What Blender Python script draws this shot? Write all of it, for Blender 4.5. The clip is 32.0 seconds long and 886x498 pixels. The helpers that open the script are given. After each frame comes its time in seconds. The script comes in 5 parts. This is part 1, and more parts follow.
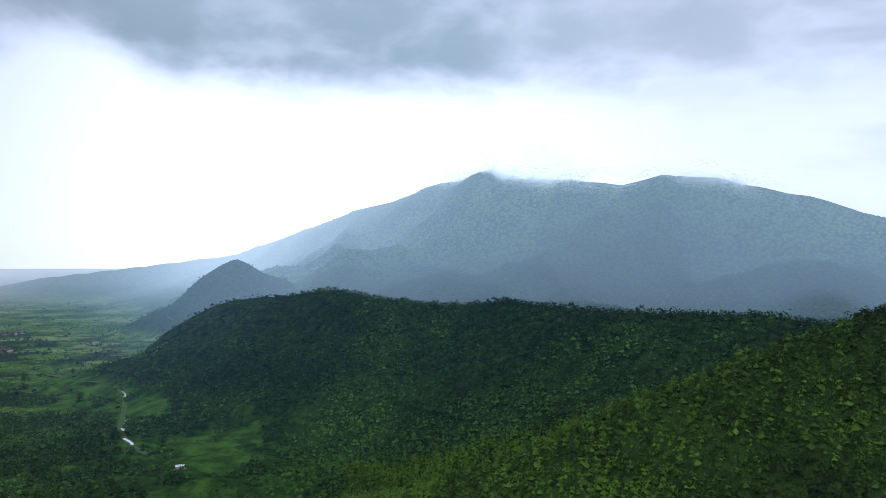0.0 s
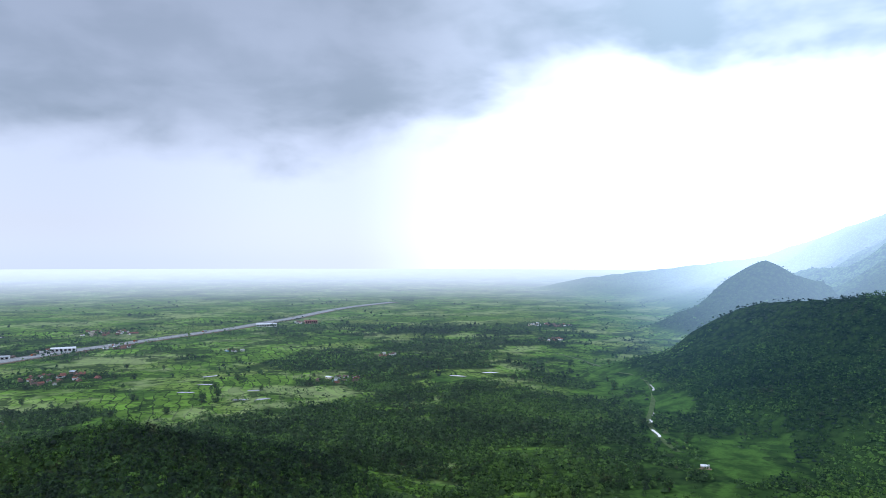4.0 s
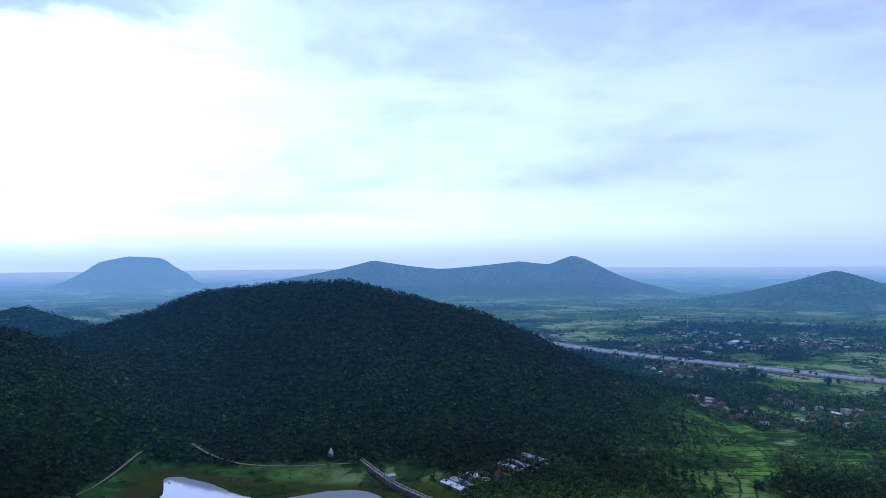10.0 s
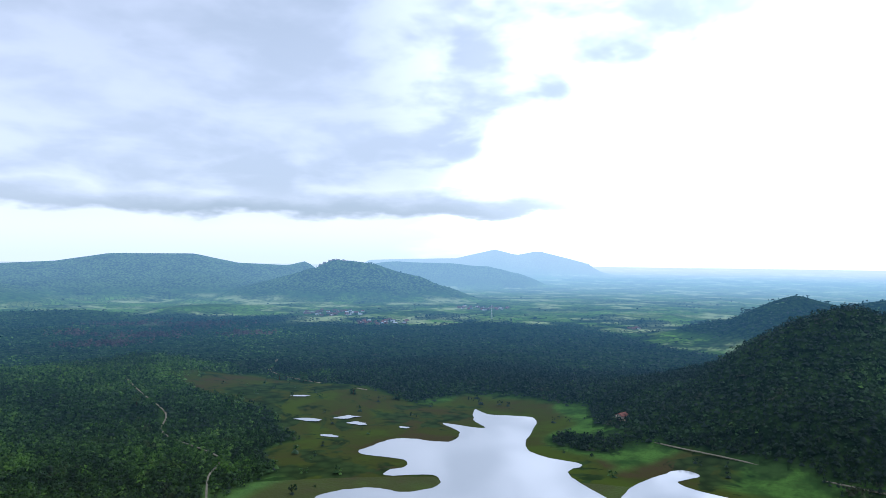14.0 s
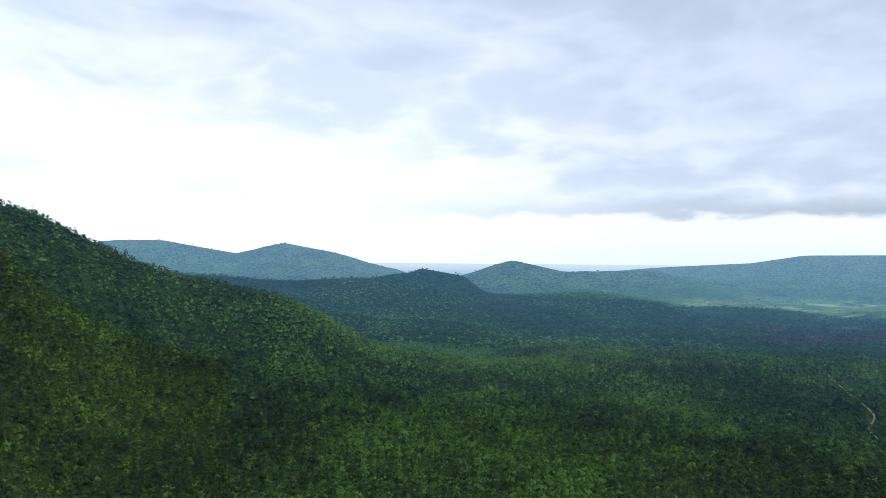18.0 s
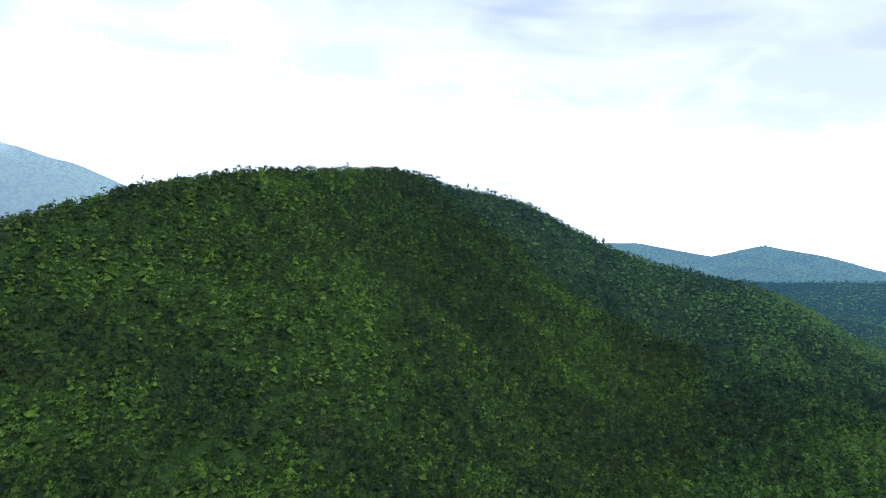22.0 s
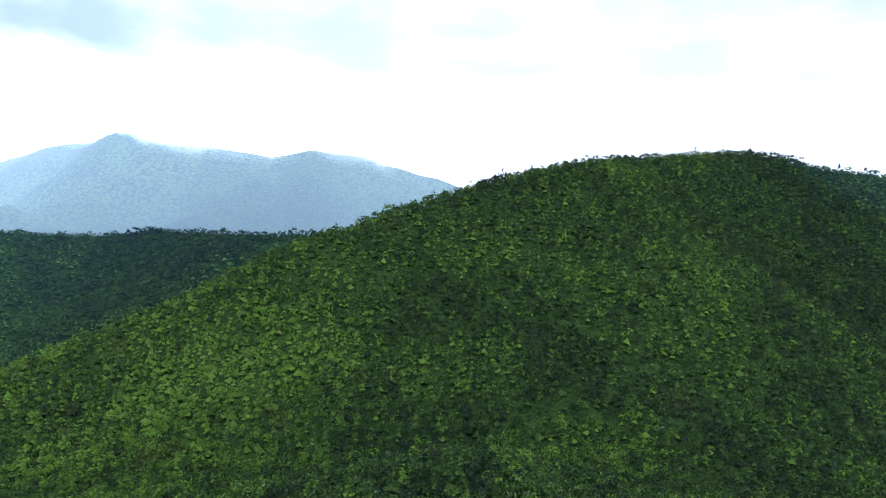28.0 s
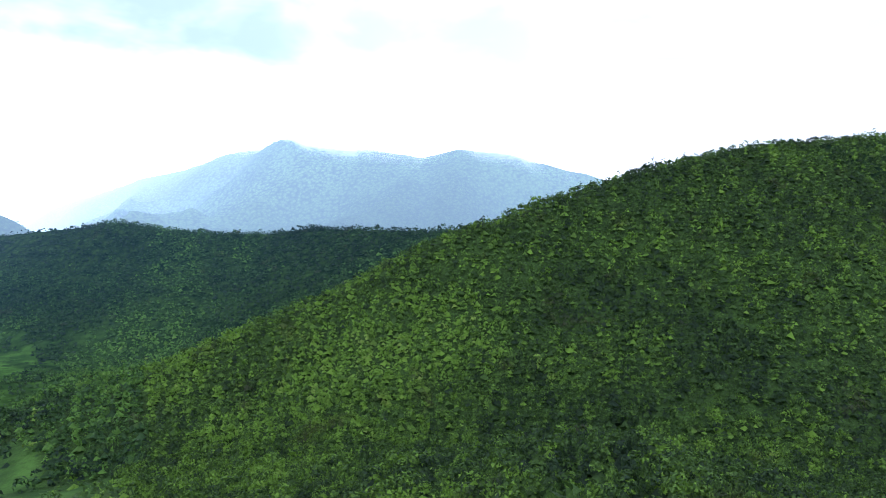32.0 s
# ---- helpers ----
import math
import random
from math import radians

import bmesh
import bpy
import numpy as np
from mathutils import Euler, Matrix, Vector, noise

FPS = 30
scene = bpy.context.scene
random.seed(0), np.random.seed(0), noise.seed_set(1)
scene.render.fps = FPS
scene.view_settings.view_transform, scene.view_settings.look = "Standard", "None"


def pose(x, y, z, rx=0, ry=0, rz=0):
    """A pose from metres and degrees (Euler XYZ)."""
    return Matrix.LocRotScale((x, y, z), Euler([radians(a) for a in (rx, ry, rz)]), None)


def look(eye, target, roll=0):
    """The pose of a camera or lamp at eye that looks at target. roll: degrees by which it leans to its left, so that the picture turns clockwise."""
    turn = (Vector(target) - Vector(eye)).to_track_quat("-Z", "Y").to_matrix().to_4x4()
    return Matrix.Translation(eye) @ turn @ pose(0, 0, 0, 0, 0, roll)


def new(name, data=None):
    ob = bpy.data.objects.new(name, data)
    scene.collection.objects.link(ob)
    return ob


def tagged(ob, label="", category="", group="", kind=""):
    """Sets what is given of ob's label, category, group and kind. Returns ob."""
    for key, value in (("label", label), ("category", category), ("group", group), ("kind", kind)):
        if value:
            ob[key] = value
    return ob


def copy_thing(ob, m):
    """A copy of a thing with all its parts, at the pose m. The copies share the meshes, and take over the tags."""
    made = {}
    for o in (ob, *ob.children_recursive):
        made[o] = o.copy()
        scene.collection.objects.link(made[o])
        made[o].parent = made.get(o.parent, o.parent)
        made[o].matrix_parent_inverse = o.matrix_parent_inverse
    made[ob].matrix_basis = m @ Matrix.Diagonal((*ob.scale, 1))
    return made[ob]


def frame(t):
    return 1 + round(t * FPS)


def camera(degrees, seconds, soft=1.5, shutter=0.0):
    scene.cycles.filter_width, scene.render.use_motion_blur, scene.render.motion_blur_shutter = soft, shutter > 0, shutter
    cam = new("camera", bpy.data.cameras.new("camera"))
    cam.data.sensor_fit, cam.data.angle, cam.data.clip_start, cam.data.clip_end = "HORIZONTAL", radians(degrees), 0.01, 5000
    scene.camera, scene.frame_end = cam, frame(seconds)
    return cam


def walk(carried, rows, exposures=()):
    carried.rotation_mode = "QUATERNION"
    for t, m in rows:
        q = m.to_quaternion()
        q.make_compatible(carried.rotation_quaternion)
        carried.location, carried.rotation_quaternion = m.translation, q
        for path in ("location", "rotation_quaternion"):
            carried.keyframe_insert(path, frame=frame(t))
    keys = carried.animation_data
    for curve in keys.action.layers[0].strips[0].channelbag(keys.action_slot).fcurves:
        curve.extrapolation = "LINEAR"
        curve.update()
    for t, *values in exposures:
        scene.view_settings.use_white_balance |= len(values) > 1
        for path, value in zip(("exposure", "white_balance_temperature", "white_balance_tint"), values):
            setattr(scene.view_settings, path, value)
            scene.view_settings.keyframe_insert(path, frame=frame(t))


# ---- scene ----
# seconds, eye x, y, z in metres, turn to the left from north, tilt up, lean in degrees
PATH = [
    (0, 0.33, -0.04, 159.97, 0.010, 0.917, 0.262),
    (0.5, 1.35, 0.54, 159.80, 3.130, 0.934, 0.308),
    (1, 2.21, 1.02, 159.59, 8.487, 0.945, 0.373),
    (1.5, 3.00, 1.35, 159.35, 13.838, 0.946, 0.469),
    (2, 3.71, 1.46, 159.11, 19.506, 0.933, 0.480),
    (2.5, 4.10, 1.26, 158.93, 25.244, 0.937, 0.401),
    (4.5, 3.70, -0.09, 158.62, 48.241, 0.911, 0.112),
    (5, 3.38, -0.02, 158.28, 55.501, 0.910, 0.117),
    (5.5, 2.66, 0.31, 157.64, 62.732, 0.911, 0.072),
    (6, 1.72, 0.59, 156.91, 70.332, 0.937, 0.062),
    (6.5, 0.81, 0.70, 156.16, 78.939, 0.940, 0.062),
    (7, 0.13, 0.60, 155.44, 88.427, 0.946, -0.108),
    (7.5, -0.28, 0.39, 154.72, 98.167, 0.951, -0.274),
    (8, -0.51, 0.28, 153.93, 108.072, 0.962, -0.316),
    (8.5, -0.71, 0.43, 153.04, 118.507, 0.956, -0.388),
    (9, -1.04, 0.79, 152.02, 128.311, 0.955, -0.543),
    (9.5, -1.53, 1.17, 150.84, 138.376, 0.954, -0.540),
    (10, -2.06, 1.39, 149.51, 147.924, 0.963, -0.419),
    (10.5, -2.33, 1.45, 148.08, 157.377, 0.988, -0.238),
    (11, -2.17, 1.41, 146.59, 165.945, 0.998, -0.139),
    (11.5, -1.71, 1.28, 145.04, 173.892, 0.981, -0.153),
    (12, -1.22, 0.97, 143.40, 181.841, 0.980, 0.046),
    (12.5, -0.87, 0.36, 141.70, 189.751, 0.945, 0.151),
    (13, -0.62, -0.53, 139.95, 197.629, 0.902, 0.266),
    (13.5, -0.32, -1.61, 138.19, 204.873, 0.879, 0.429),
    (14, 0.07, -2.63, 136.45, 212.281, 0.854, 0.606),
    (14.5, 0.38, -2.74, 134.77, 218.934, 0.818, 0.774),
    (16.5, 0.70, 2.55, 128.41, 245.184, 0.895, 0.378),
    (17, 0.40, 3.05, 126.55, 251.573, 0.844, 0.463),
    (17.5, -0.24, 2.82, 124.42, 258.138, 0.819, 0.426),
    (18, -0.74, 2.47, 122.13, 265.600, 0.875, 0.455),
    (18.5, -0.80, 2.21, 119.73, 271.479, 0.969, 0.439),
    (19, -0.30, 2.16, 117.26, 276.496, 0.973, 0.586),
    (19.5, 0.58, 2.26, 114.84, 281.829, 0.968, 0.824),
    (20, 1.51, 2.37, 112.54, 286.734, 0.965, 1.012),
    (20.5, 2.16, 2.37, 110.43, 291.408, 0.971, 1.117),
    (21, 2.51, 2.25, 108.49, 295.734, 0.961, 1.165),
    (21.5, 2.71, 2.04, 106.64, 299.842, 0.937, 1.269),
    (22, 2.93, 1.75, 104.84, 303.556, 0.932, 1.320),
    (22.5, 3.20, 1.40, 103.09, 307.295, 0.982, 1.254),
    (23, 3.47, 1.04, 101.41, 310.686, 1.007, 1.211),
    (23.5, 3.71, 0.69, 99.82, 313.607, 1.014, 1.184),
    (24, 3.95, 0.33, 98.29, 316.418, 1.036, 1.171),
    (24.5, 4.18, -0.17, 96.81, 319.074, 1.110, 1.069),
    (25, 4.25, -0.86, 95.41, 321.441, 1.136, 1.024),
    (25.5, 3.43, -1.44, 94.27, 323.773, 1.218, 0.952),
    (27.5, -4.69, -1.45, 91.13, 329.684, 1.184, 1.116),
    (28, -5.61, -1.60, 90.55, 331.274, 1.125, 1.089),
    (28.5, -5.84, -1.88, 90.12, 332.852, 1.076, 1.087),
    (29, -5.99, -2.25, 89.73, 334.457, 1.013, 1.106),
    (29.5, -6.14, -2.69, 89.35, 336.031, 0.935, 1.109),
    (30, -6.31, -3.22, 88.99, 337.598, 0.877, 1.065),
    (30.5, -6.47, -3.84, 88.62, 339.059, 0.827, 0.921),
    (31, -6.62, -4.52, 88.24, 340.504, 0.781, 0.835),
    (31.5, -6.77, -5.22, 87.85, 342.057, 0.749, 0.794),
    (32, -6.91, -5.85, 87.44, 343.455, 0.728, 0.933),
]


def head(x, y, z, turn, tilt, lean):
    a, b = radians(turn), radians(tilt)
    way = Vector((-math.sin(a) * math.cos(b), math.cos(a) * math.cos(b), math.sin(b)))
    eye = Vector((x, y, z))
    return look(eye, eye + 100 * way, lean)


cam = camera(65.4, 32.0, soft=0.5)
EXPOSURES = [(0, -0.92, 5400, 12), (1.5, -0.92, 5400, 12), (2.5, -0.78, 5400, 12), (5, 0.0, 5400, 14), (6, 0.12, 5400, 14), (7, 0.06, 5250, 14), (8, -0.4, 5050, 12), (9, -0.82, 4700, 20), (11, -1.27, 4480, 22), (12, -1.13, 4660, 18), (13, -0.82, 5050, 14),
             (14.5, -0.22, 5450, 12), (17, -0.24, 5650, 12), (19, -0.38, 5600, 12), (23, -0.06, 5450, 12), (24, 0.0, 5420, 13), (25, -0.12, 5400, 12), (28, -0.06, 5400, 12), (29, 0.16, 5400, 12), (30, 0.05, 5350, 12), (31, -0.12, 5320, 15), (32, 0.1, 5350, 14)]
walk(cam, [(row[0], head(*row[1:])) for row in PATH], EXPOSURES)

# ---- light ----
world = bpy.data.worlds.new("overcast_sky")
scene.world = world
world.use_nodes = True


class Nodes:
    """Short hand for a node tree."""

    def __init__(self, tree):
        self.tree = tree

    def add(self, kind, **values):
        node = self.tree.nodes.new(kind)
        for key, value in values.items():
            if key == "sockets":
                for name, v in value.items():
                    node.inputs[name].default_value = v
            elif key == "operation":
                node.operation = value
            elif key == "blend":
                node.blend_type = value
            elif key == "data_type":
                node.data_type = value
        return node

    def link(self, a, b):
        self.tree.links.new(a, b)

    def put(self, socket, value):
        if isinstance(value, bpy.types.NodeSocket):
            self.tree.links.new(value, socket)
        else:
            socket.default_value = value

    def math(self, operation, a, b=0.0, c=0.0, clamp=False):
        node = self.tree.nodes.new("ShaderNodeMath")
        node.operation, node.use_clamp = operation, clamp
        for socket, value in zip(node.inputs, (a, b, c)):
            self.put(socket, value)
        return node.outputs[0]

    def mix(self, factor, a, b, blend="MIX"):
        node = self.tree.nodes.new("ShaderNodeMix")
        node.data_type, node.blend_type = "RGBA", blend
        self.put(node.inputs[0], factor)
        for socket, value in ((node.inputs[6], a), (node.inputs[7], b)):
            self.put(socket, value if isinstance(value, bpy.types.NodeSocket) or len(value) == 4 else (*value, 1.0))
        return node.outputs[2]

    def ramp(self, value, lo, hi):
        node = self.tree.nodes.new("ShaderNodeMapRange")
        node.interpolation_type = "SMOOTHSTEP"
        self.put(node.inputs[0], value)
        node.inputs[1].default_value, node.inputs[2].default_value = lo, hi
        return node.outputs[0]

    def noise(self, vector, scale, detail=3.0, rough=0.5, distort=0.0):
        node = self.tree.nodes.new("ShaderNodeTexNoise")
        self.put(node.inputs["Vector"], vector)
        node.inputs["Scale"].default_value, node.inputs["Detail"].default_value = scale, detail
        node.inputs["Roughness"].default_value, node.inputs["Distortion"].default_value = rough, distort
        return node.outputs["Fac"]

    def mapped(self, vector, scale=(1, 1, 1), turn=(0, 0, 0), move=(0, 0, 0)):
        node = self.tree.nodes.new("ShaderNodeMapping")
        self.put(node.inputs["Vector"], vector)
        node.inputs["Scale"].default_value, node.inputs["Rotation"].default_value = scale, turn
        node.inputs["Location"].default_value = move
        return node.outputs[0]


def along(n, value, *stops):
    """A value that runs through (position, level) stops."""
    node = n.tree.nodes.new("ShaderNodeValToRGB")
    node.color_ramp.interpolation = "EASE"
    n.link(value, node.inputs[0])
    ramp = node.color_ramp.elements
    for k, (where, level) in enumerate(stops):
        e = ramp[k] if k < 2 else ramp.new(where)
        e.position, e.color = where, (level, level, level, 1)
    return node.outputs[0]


def build_sky():
    """Broken rain cloud over a bright hazy horizon; a dark bank hangs over the plain in the north-west."""
    tree = world.node_tree
    tree.nodes.clear()
    n = Nodes(tree)
    out = tree.nodes.new("ShaderNodeOutputWorld")
    back = tree.nodes.new("ShaderNodeBackground")
    way = tree.nodes.new("ShaderNodeTexCoord").outputs["Generated"]
    sky = tree.nodes.new("ShaderNodeTexSky")
    sky.sky_type, sky.sun_disc = "NISHITA", False
    sky.sun_elevation, sky.sun_rotation = radians(57), radians(224)
    sep = tree.nodes.new("ShaderNodeSeparateXYZ")
    n.link(way, sep.inputs[0])
    up = n.math("MAXIMUM", sep.outputs[2], 0.0)
    high = n.math("MULTIPLY", n.math("ARCSINE", sep.outputs[2]), 57.2958)
    turn = n.math("FRACT", n.math("DIVIDE", n.math("ARCTAN2", n.math("MULTIPLY", sep.outputs[0], -1.0), sep.outputs[1]), 2 * math.pi))
    over = n.math("ADD", up, 0.16)
    comb = tree.nodes.new("ShaderNodeCombineXYZ")
    n.link(n.math("DIVIDE", sep.outputs[0], over), comb.inputs[0])
    n.link(n.math("DIVIDE", sep.outputs[1], over), comb.inputs[1])
    big, fine = n.noise(comb.outputs[0], 0.8, 3.0, 0.5, 0.2), n.noise(comb.outputs[0], 2.2, 4.0, 0.5, 0.3)
    puff, wisp = n.noise(n.mapped(way, scale=(1, 1, 2.0)), 7.0, 4.0, 0.5, 0.2), n.noise(n.mapped(way, scale=(1, 1, 3.6)), 2.8, 4.0, 0.5, 0.3)
    # cloud base: degrees above the horizon over thirty, round the compass
    base = along(n, turn, (0.0, 0.43), (1.0, 0.43), (0.03, 0.40), (0.055, 0.44), (0.083, 0.48), (0.10, 0.42), (0.115, 0.32), (0.14, 0.27), (0.19, 0.27), (0.225, 0.28), (0.26, 0.32),
                 (0.29, 0.42), (0.32, 0.5), (0.36, 0.42), (0.42, 0.44), (0.49, 0.52), (0.525, 0.5), (0.55, 0.46), (0.572, 0.32), (0.595, 0.13), (0.62, 0.115), (0.66, 0.125), (0.70, 0.16), (0.74, 0.22), (0.79, 0.32), (0.86, 0.36), (0.93, 0.42))
    weight = along(n, turn, (0.0, 0.92), (1.0, 0.92), (0.05, 1.0), (0.12, 0.9), (0.17, 0.78), (0.23, 0.76), (0.265, 0.68), (0.30, 0.45), (0.38, 0.42), (0.46, 0.45), (0.51, 0.55), (0.54, 0.55), (0.58, 0.58), (0.63, 0.58), (0.69, 0.48),
                   (0.76, 0.40), (0.84, 0.34), (0.91, 0.40), (0.955, 0.62))
    depth = n.math("SUBTRACT", high, n.math("MULTIPLY", base, 30.0))
    ragged = n.math("ADD", n.math("MULTIPLY", n.math("SUBTRACT", big, 0.5), 4.0), n.math("MULTIPLY", n.math("SUBTRACT", puff, 0.5), 6.0))
    deck = n.ramp(n.math("ADD", depth, ragged), -1.2, 3.6)
    tone = n.math("ADD", n.math("MULTIPLY", fine, 0.5), n.math("MULTIPLY", puff, 0.5))
    loose = along(n, turn, (0.0, 0.34), (1.0, 0.34), (0.1, 0.24), (0.24, 0.24), (0.29, 0.75), (0.5, 0.75), (0.56, 0.42), (0.66, 0.45), (0.75, 0.8), (0.9, 0.7), (0.96, 0.4))
    shade = n.math("SUBTRACT", 1.0, n.math("MULTIPLY", n.ramp(tone, 0.60, 0.40), loose))
    thin = n.math("SUBTRACT", 1.0, n.math("MULTIPLY", n.ramp(depth, 1.5, 9.0), along(n, turn, (0.0, 0.05), (1.0, 0.05), (0.10, 0.12), (0.15, 0.16), (0.24, 0.16), (0.3, 0.2), (0.55, 0.15), (0.75, 0.1))))
    dark = n.math("MULTIPLY", n.math("MULTIPLY", n.math("MULTIPLY", deck, weight), shade), thin)
    streak = n.math("MULTIPLY", n.ramp(n.math("ADD", n.math("MULTIPLY", wisp, 0.7), n.math("MULTIPLY", big, 0.3)), 0.42, 0.68), n.ramp(high, 1.5, 7.0))
    dark = n.math("MAXIMUM", dark, n.math("MULTIPLY", streak, along(n, turn, (0.0, 0.0), (1.0, 0.1), (0.22, 0.0), (0.27, 0.35), (0.34, 0.5), (0.44, 0.5), (0.54, 0.4), (0.64, 0.42), (0.74, 0.46), (0.82, 0.75), (0.89, 0.72), (0.95, 0.42))))
    low = along(n, turn, (0.0, 0.0), (1.0, 0.0), (0.40, 0.0), (0.44, 0.25), (0.50, 0.2), (0.525, 0.02), (0.55, 0.35), (0.585, 0.7), (0.64, 0.75), (0.68, 0.6), (0.72, 0.4), (0.76, 0.15), (0.82, 0.0))
    wavy = n.math("MULTIPLY", n.math("SUBTRACT", n.noise(n.mapped(way, scale=(1, 1, 3.0)), 9.0, 4.0, 0.55), 0.5), 3.0)
    sill = n.math("ADD", n.math("SUBTRACT", high, 3.5), wavy)
    line = n.math("MULTIPLY", n.ramp(sill, -0.35, 0.45), n.ramp(sill, 3.2, 0.4))
    dark = n.math("MAXIMUM", dark, n.math("MULTIPLY", line, low))
    bright = n.mix(n.ramp(high, 6.0, 34.0), (1.41, 1.385, 1.43), (0.85, 0.865, 0.91))
    grey = n.mix(along(n, turn, (0.0, 0.2), (1.0, 0.2), (0.08, 0.5), (0.12, 1.0), (0.22, 1.0), (0.27, 0.0)), (0.325, 0.413, 0.438), (0.375, 0.418, 0.408))
    cloud = n.mix(dark, bright, grey)
    level = along(n, turn, (0.0, 0.85), (1.0, 0.85), (0.06, 0.84), (0.10, 0.60), (0.14, 0.36), (0.20, 0.295), (0.245, 0.30), (0.28, 0.44), (0.33, 0.62), (0.37, 0.75), (0.43, 0.92), (0.5, 0.95), (0.55, 0.6), (0.60, 0.46), (0.68, 0.44), (0.75, 0.5), (0.85, 0.54), (0.93, 0.66))
    level = n.math("MULTIPLY", n.math("ADD", n.math("MULTIPLY", level, n.ramp(high, 60.0, 25.0)), n.math("MULTIPLY", n.ramp(high, 25.0, 60.0), 0.5)), 2.0)
    cloud = n.mix(1.0, cloud, level, "MULTIPLY")
    # the sun stands behind thin cloud in the south
    aim = tree.nodes.new("ShaderNodeVectorMath")
    aim.operation = "DOT_PRODUCT"
    n.link(way, aim.inputs[0])
    aim.inputs[1].default_value = Vector((0.16, -0.93, 0.36)).normalized()
    glare = n.math("ADD", aim.outputs["Value"], n.math("MULTIPLY", n.math("SUBTRACT", tone, 0.5), 0.22))
    sunny = n.math("MULTIPLY", n.ramp(glare, 0.84, 1.0), n.ramp(dark, 0.55, 0.0))
    cloud = n.mix(sunny, cloud, (3.6, 3.55, 3.55))
    veil = n.math("MULTIPLY", n.ramp(high, 3.2, -0.2), along(n, turn, (0.0, 0.1), (1.0, 0.1), (0.1, 0.05), (0.2, 0.3), (0.3, 0.7), (0.4, 0.75), (0.5, 0.75), (0.6, 0.6), (0.75, 0.3), (0.9, 0.1)))
    cloud = n.mix(veil, cloud, (0.95, 1.1, 1.25))
    n.link(n.mix(0.03, cloud, sky.outputs[0]), back.inputs["Color"])
    back.inputs["Strength"].default_value = 1.0
    n.link(back.outputs[0], out.inputs[0])


build_sky()

sun = new("sun", bpy.data.lights.new("sun", "SUN"))
sun.data.energy, sun.data.angle, sun.data.color = 1.5, radians(11), (1.0, 0.96, 0.9)
sun.matrix_world = look((0, 0, 900), (400, 420, 0))

# ---- relief ----
# Hills as crest lines: (x, y, height, half width of the foot)
HILLS = {}


def crest(name, *nodes):
    HILLS[name] = nodes


crest("mountain",
      (-1794, 3120, 74, 390), (-1279, 3100, 134, 546), (-923, 3095, 180, 624), (-748, 3001, 229, 702), (-515, 2798, 293, 780), (-297, 2598, 353, 858), (-169, 2445, 367, 897), (1, 2299, 418, 936), (98, 2172, 418, 975), (140, 2055, 430, 975), (192, 1948, 395, 936), (389, 1860, 373, 897), (470, 1819, 361, 858), (577, 1781, 380, 819), (680, 1744, 375, 780), (764, 1709, 350, 741), (865, 1660, 318, 702), (947, 1615, 283, 663), (1092, 1482, 211, 585), (1326, 1287, 126, 468))
crest("mountain_rib",
      (733, 1560, 246, 328), (702, 1404, 207, 312), (640, 1170, 129, 273), (577, 1014, 82, 234))
crest("mountain_rib_b",
      (193, 1794, 293, 328), (195, 1638, 242, 312), (257, 1365, 152, 273), (296, 1170, 98, 234))
crest("mountain_rib_c",
      (-94, 2231, 359, 296), (-203, 2137, 312, 296), (-317, 2003, 242, 289), (-421, 1824, 152, 257), (-499, 1677, 82, 218))
crest("mountain_rib_d",
      (560, 1800, 330, 300), (545, 1640, 262, 280), (500, 1480, 190, 260), (470, 1320, 120, 230))
crest("mountain_rib_e",
      (870, 1660, 270, 300), (760, 1480, 205, 270), (650, 1330, 140, 240), (560, 1210, 84, 200))
crest("mountain_rib_f",
      (30, 2080, 345, 300), (-20, 1900, 270, 290), (-40, 1700, 185, 270), (-90, 1500, 105, 240))
crest("mountain_rib_g",
      (330, 1840, 330, 260), (390, 1700, 262, 250), (360, 1540, 190, 230), (310, 1380, 118, 210))
crest("conehill",
      (-546, 1548, 92, 203), (-470, 1569, 160, 257), (-390, 1622, 116, 257), (-328, 1716, 100, 234))
crest("ridge",
      (-368, 930, 47, 164), (-285, 940, 105, 213), (-211, 900, 113, 238), (-131, 865, 119, 246), (-85, 838, 114, 238), (-10, 785, 108, 230), (61, 750, 112, 221), (106, 690, 114, 213), (158, 640, 112, 213), (209, 600, 114, 213), (257, 570, 116, 213), (330, 520, 110, 213))
crest("ridge_spur",
      (70, 735, 104, 150), (40, 690, 82, 130), (15, 640, 50, 110), (0, 600, 28, 90))
crest("ridge_dome",
      (-150, 850, 112, 170), (-170, 800, 78, 140), (-185, 750, 40, 110))
crest("hill",
      (-12, 335, 45, 150), (46, 325, 68, 170), (85, 317, 88, 190), (114, 312, 104, 210), (153, 315, 118, 230), (183, 316, 128, 240), (207, 319, 136, 250),
      (244, 323, 146, 260), (282, 325, 154, 265), (327, 327, 160, 270), (377, 328, 166, 280), (422, 329, 172, 285), (449, 326, 172, 285), (495, 321, 166,
      285), (539, 311, 165, 280), (570, 291, 160, 280), (594, 264, 145, 280), (611, 235, 130, 280), (631, 193, 114, 280), (648, 150, 97, 280), (662, 105,
      74, 260))
crest("home",
      (0, 0, 42, 330), (60, 110, 50, 260))
crest("spur",
      (-150, 80, 44, 260), (-300, 130, 56, 250), (-396, 168, 62, 220), (-430, 60, 46, 200), (-430, 5, 48, 170))
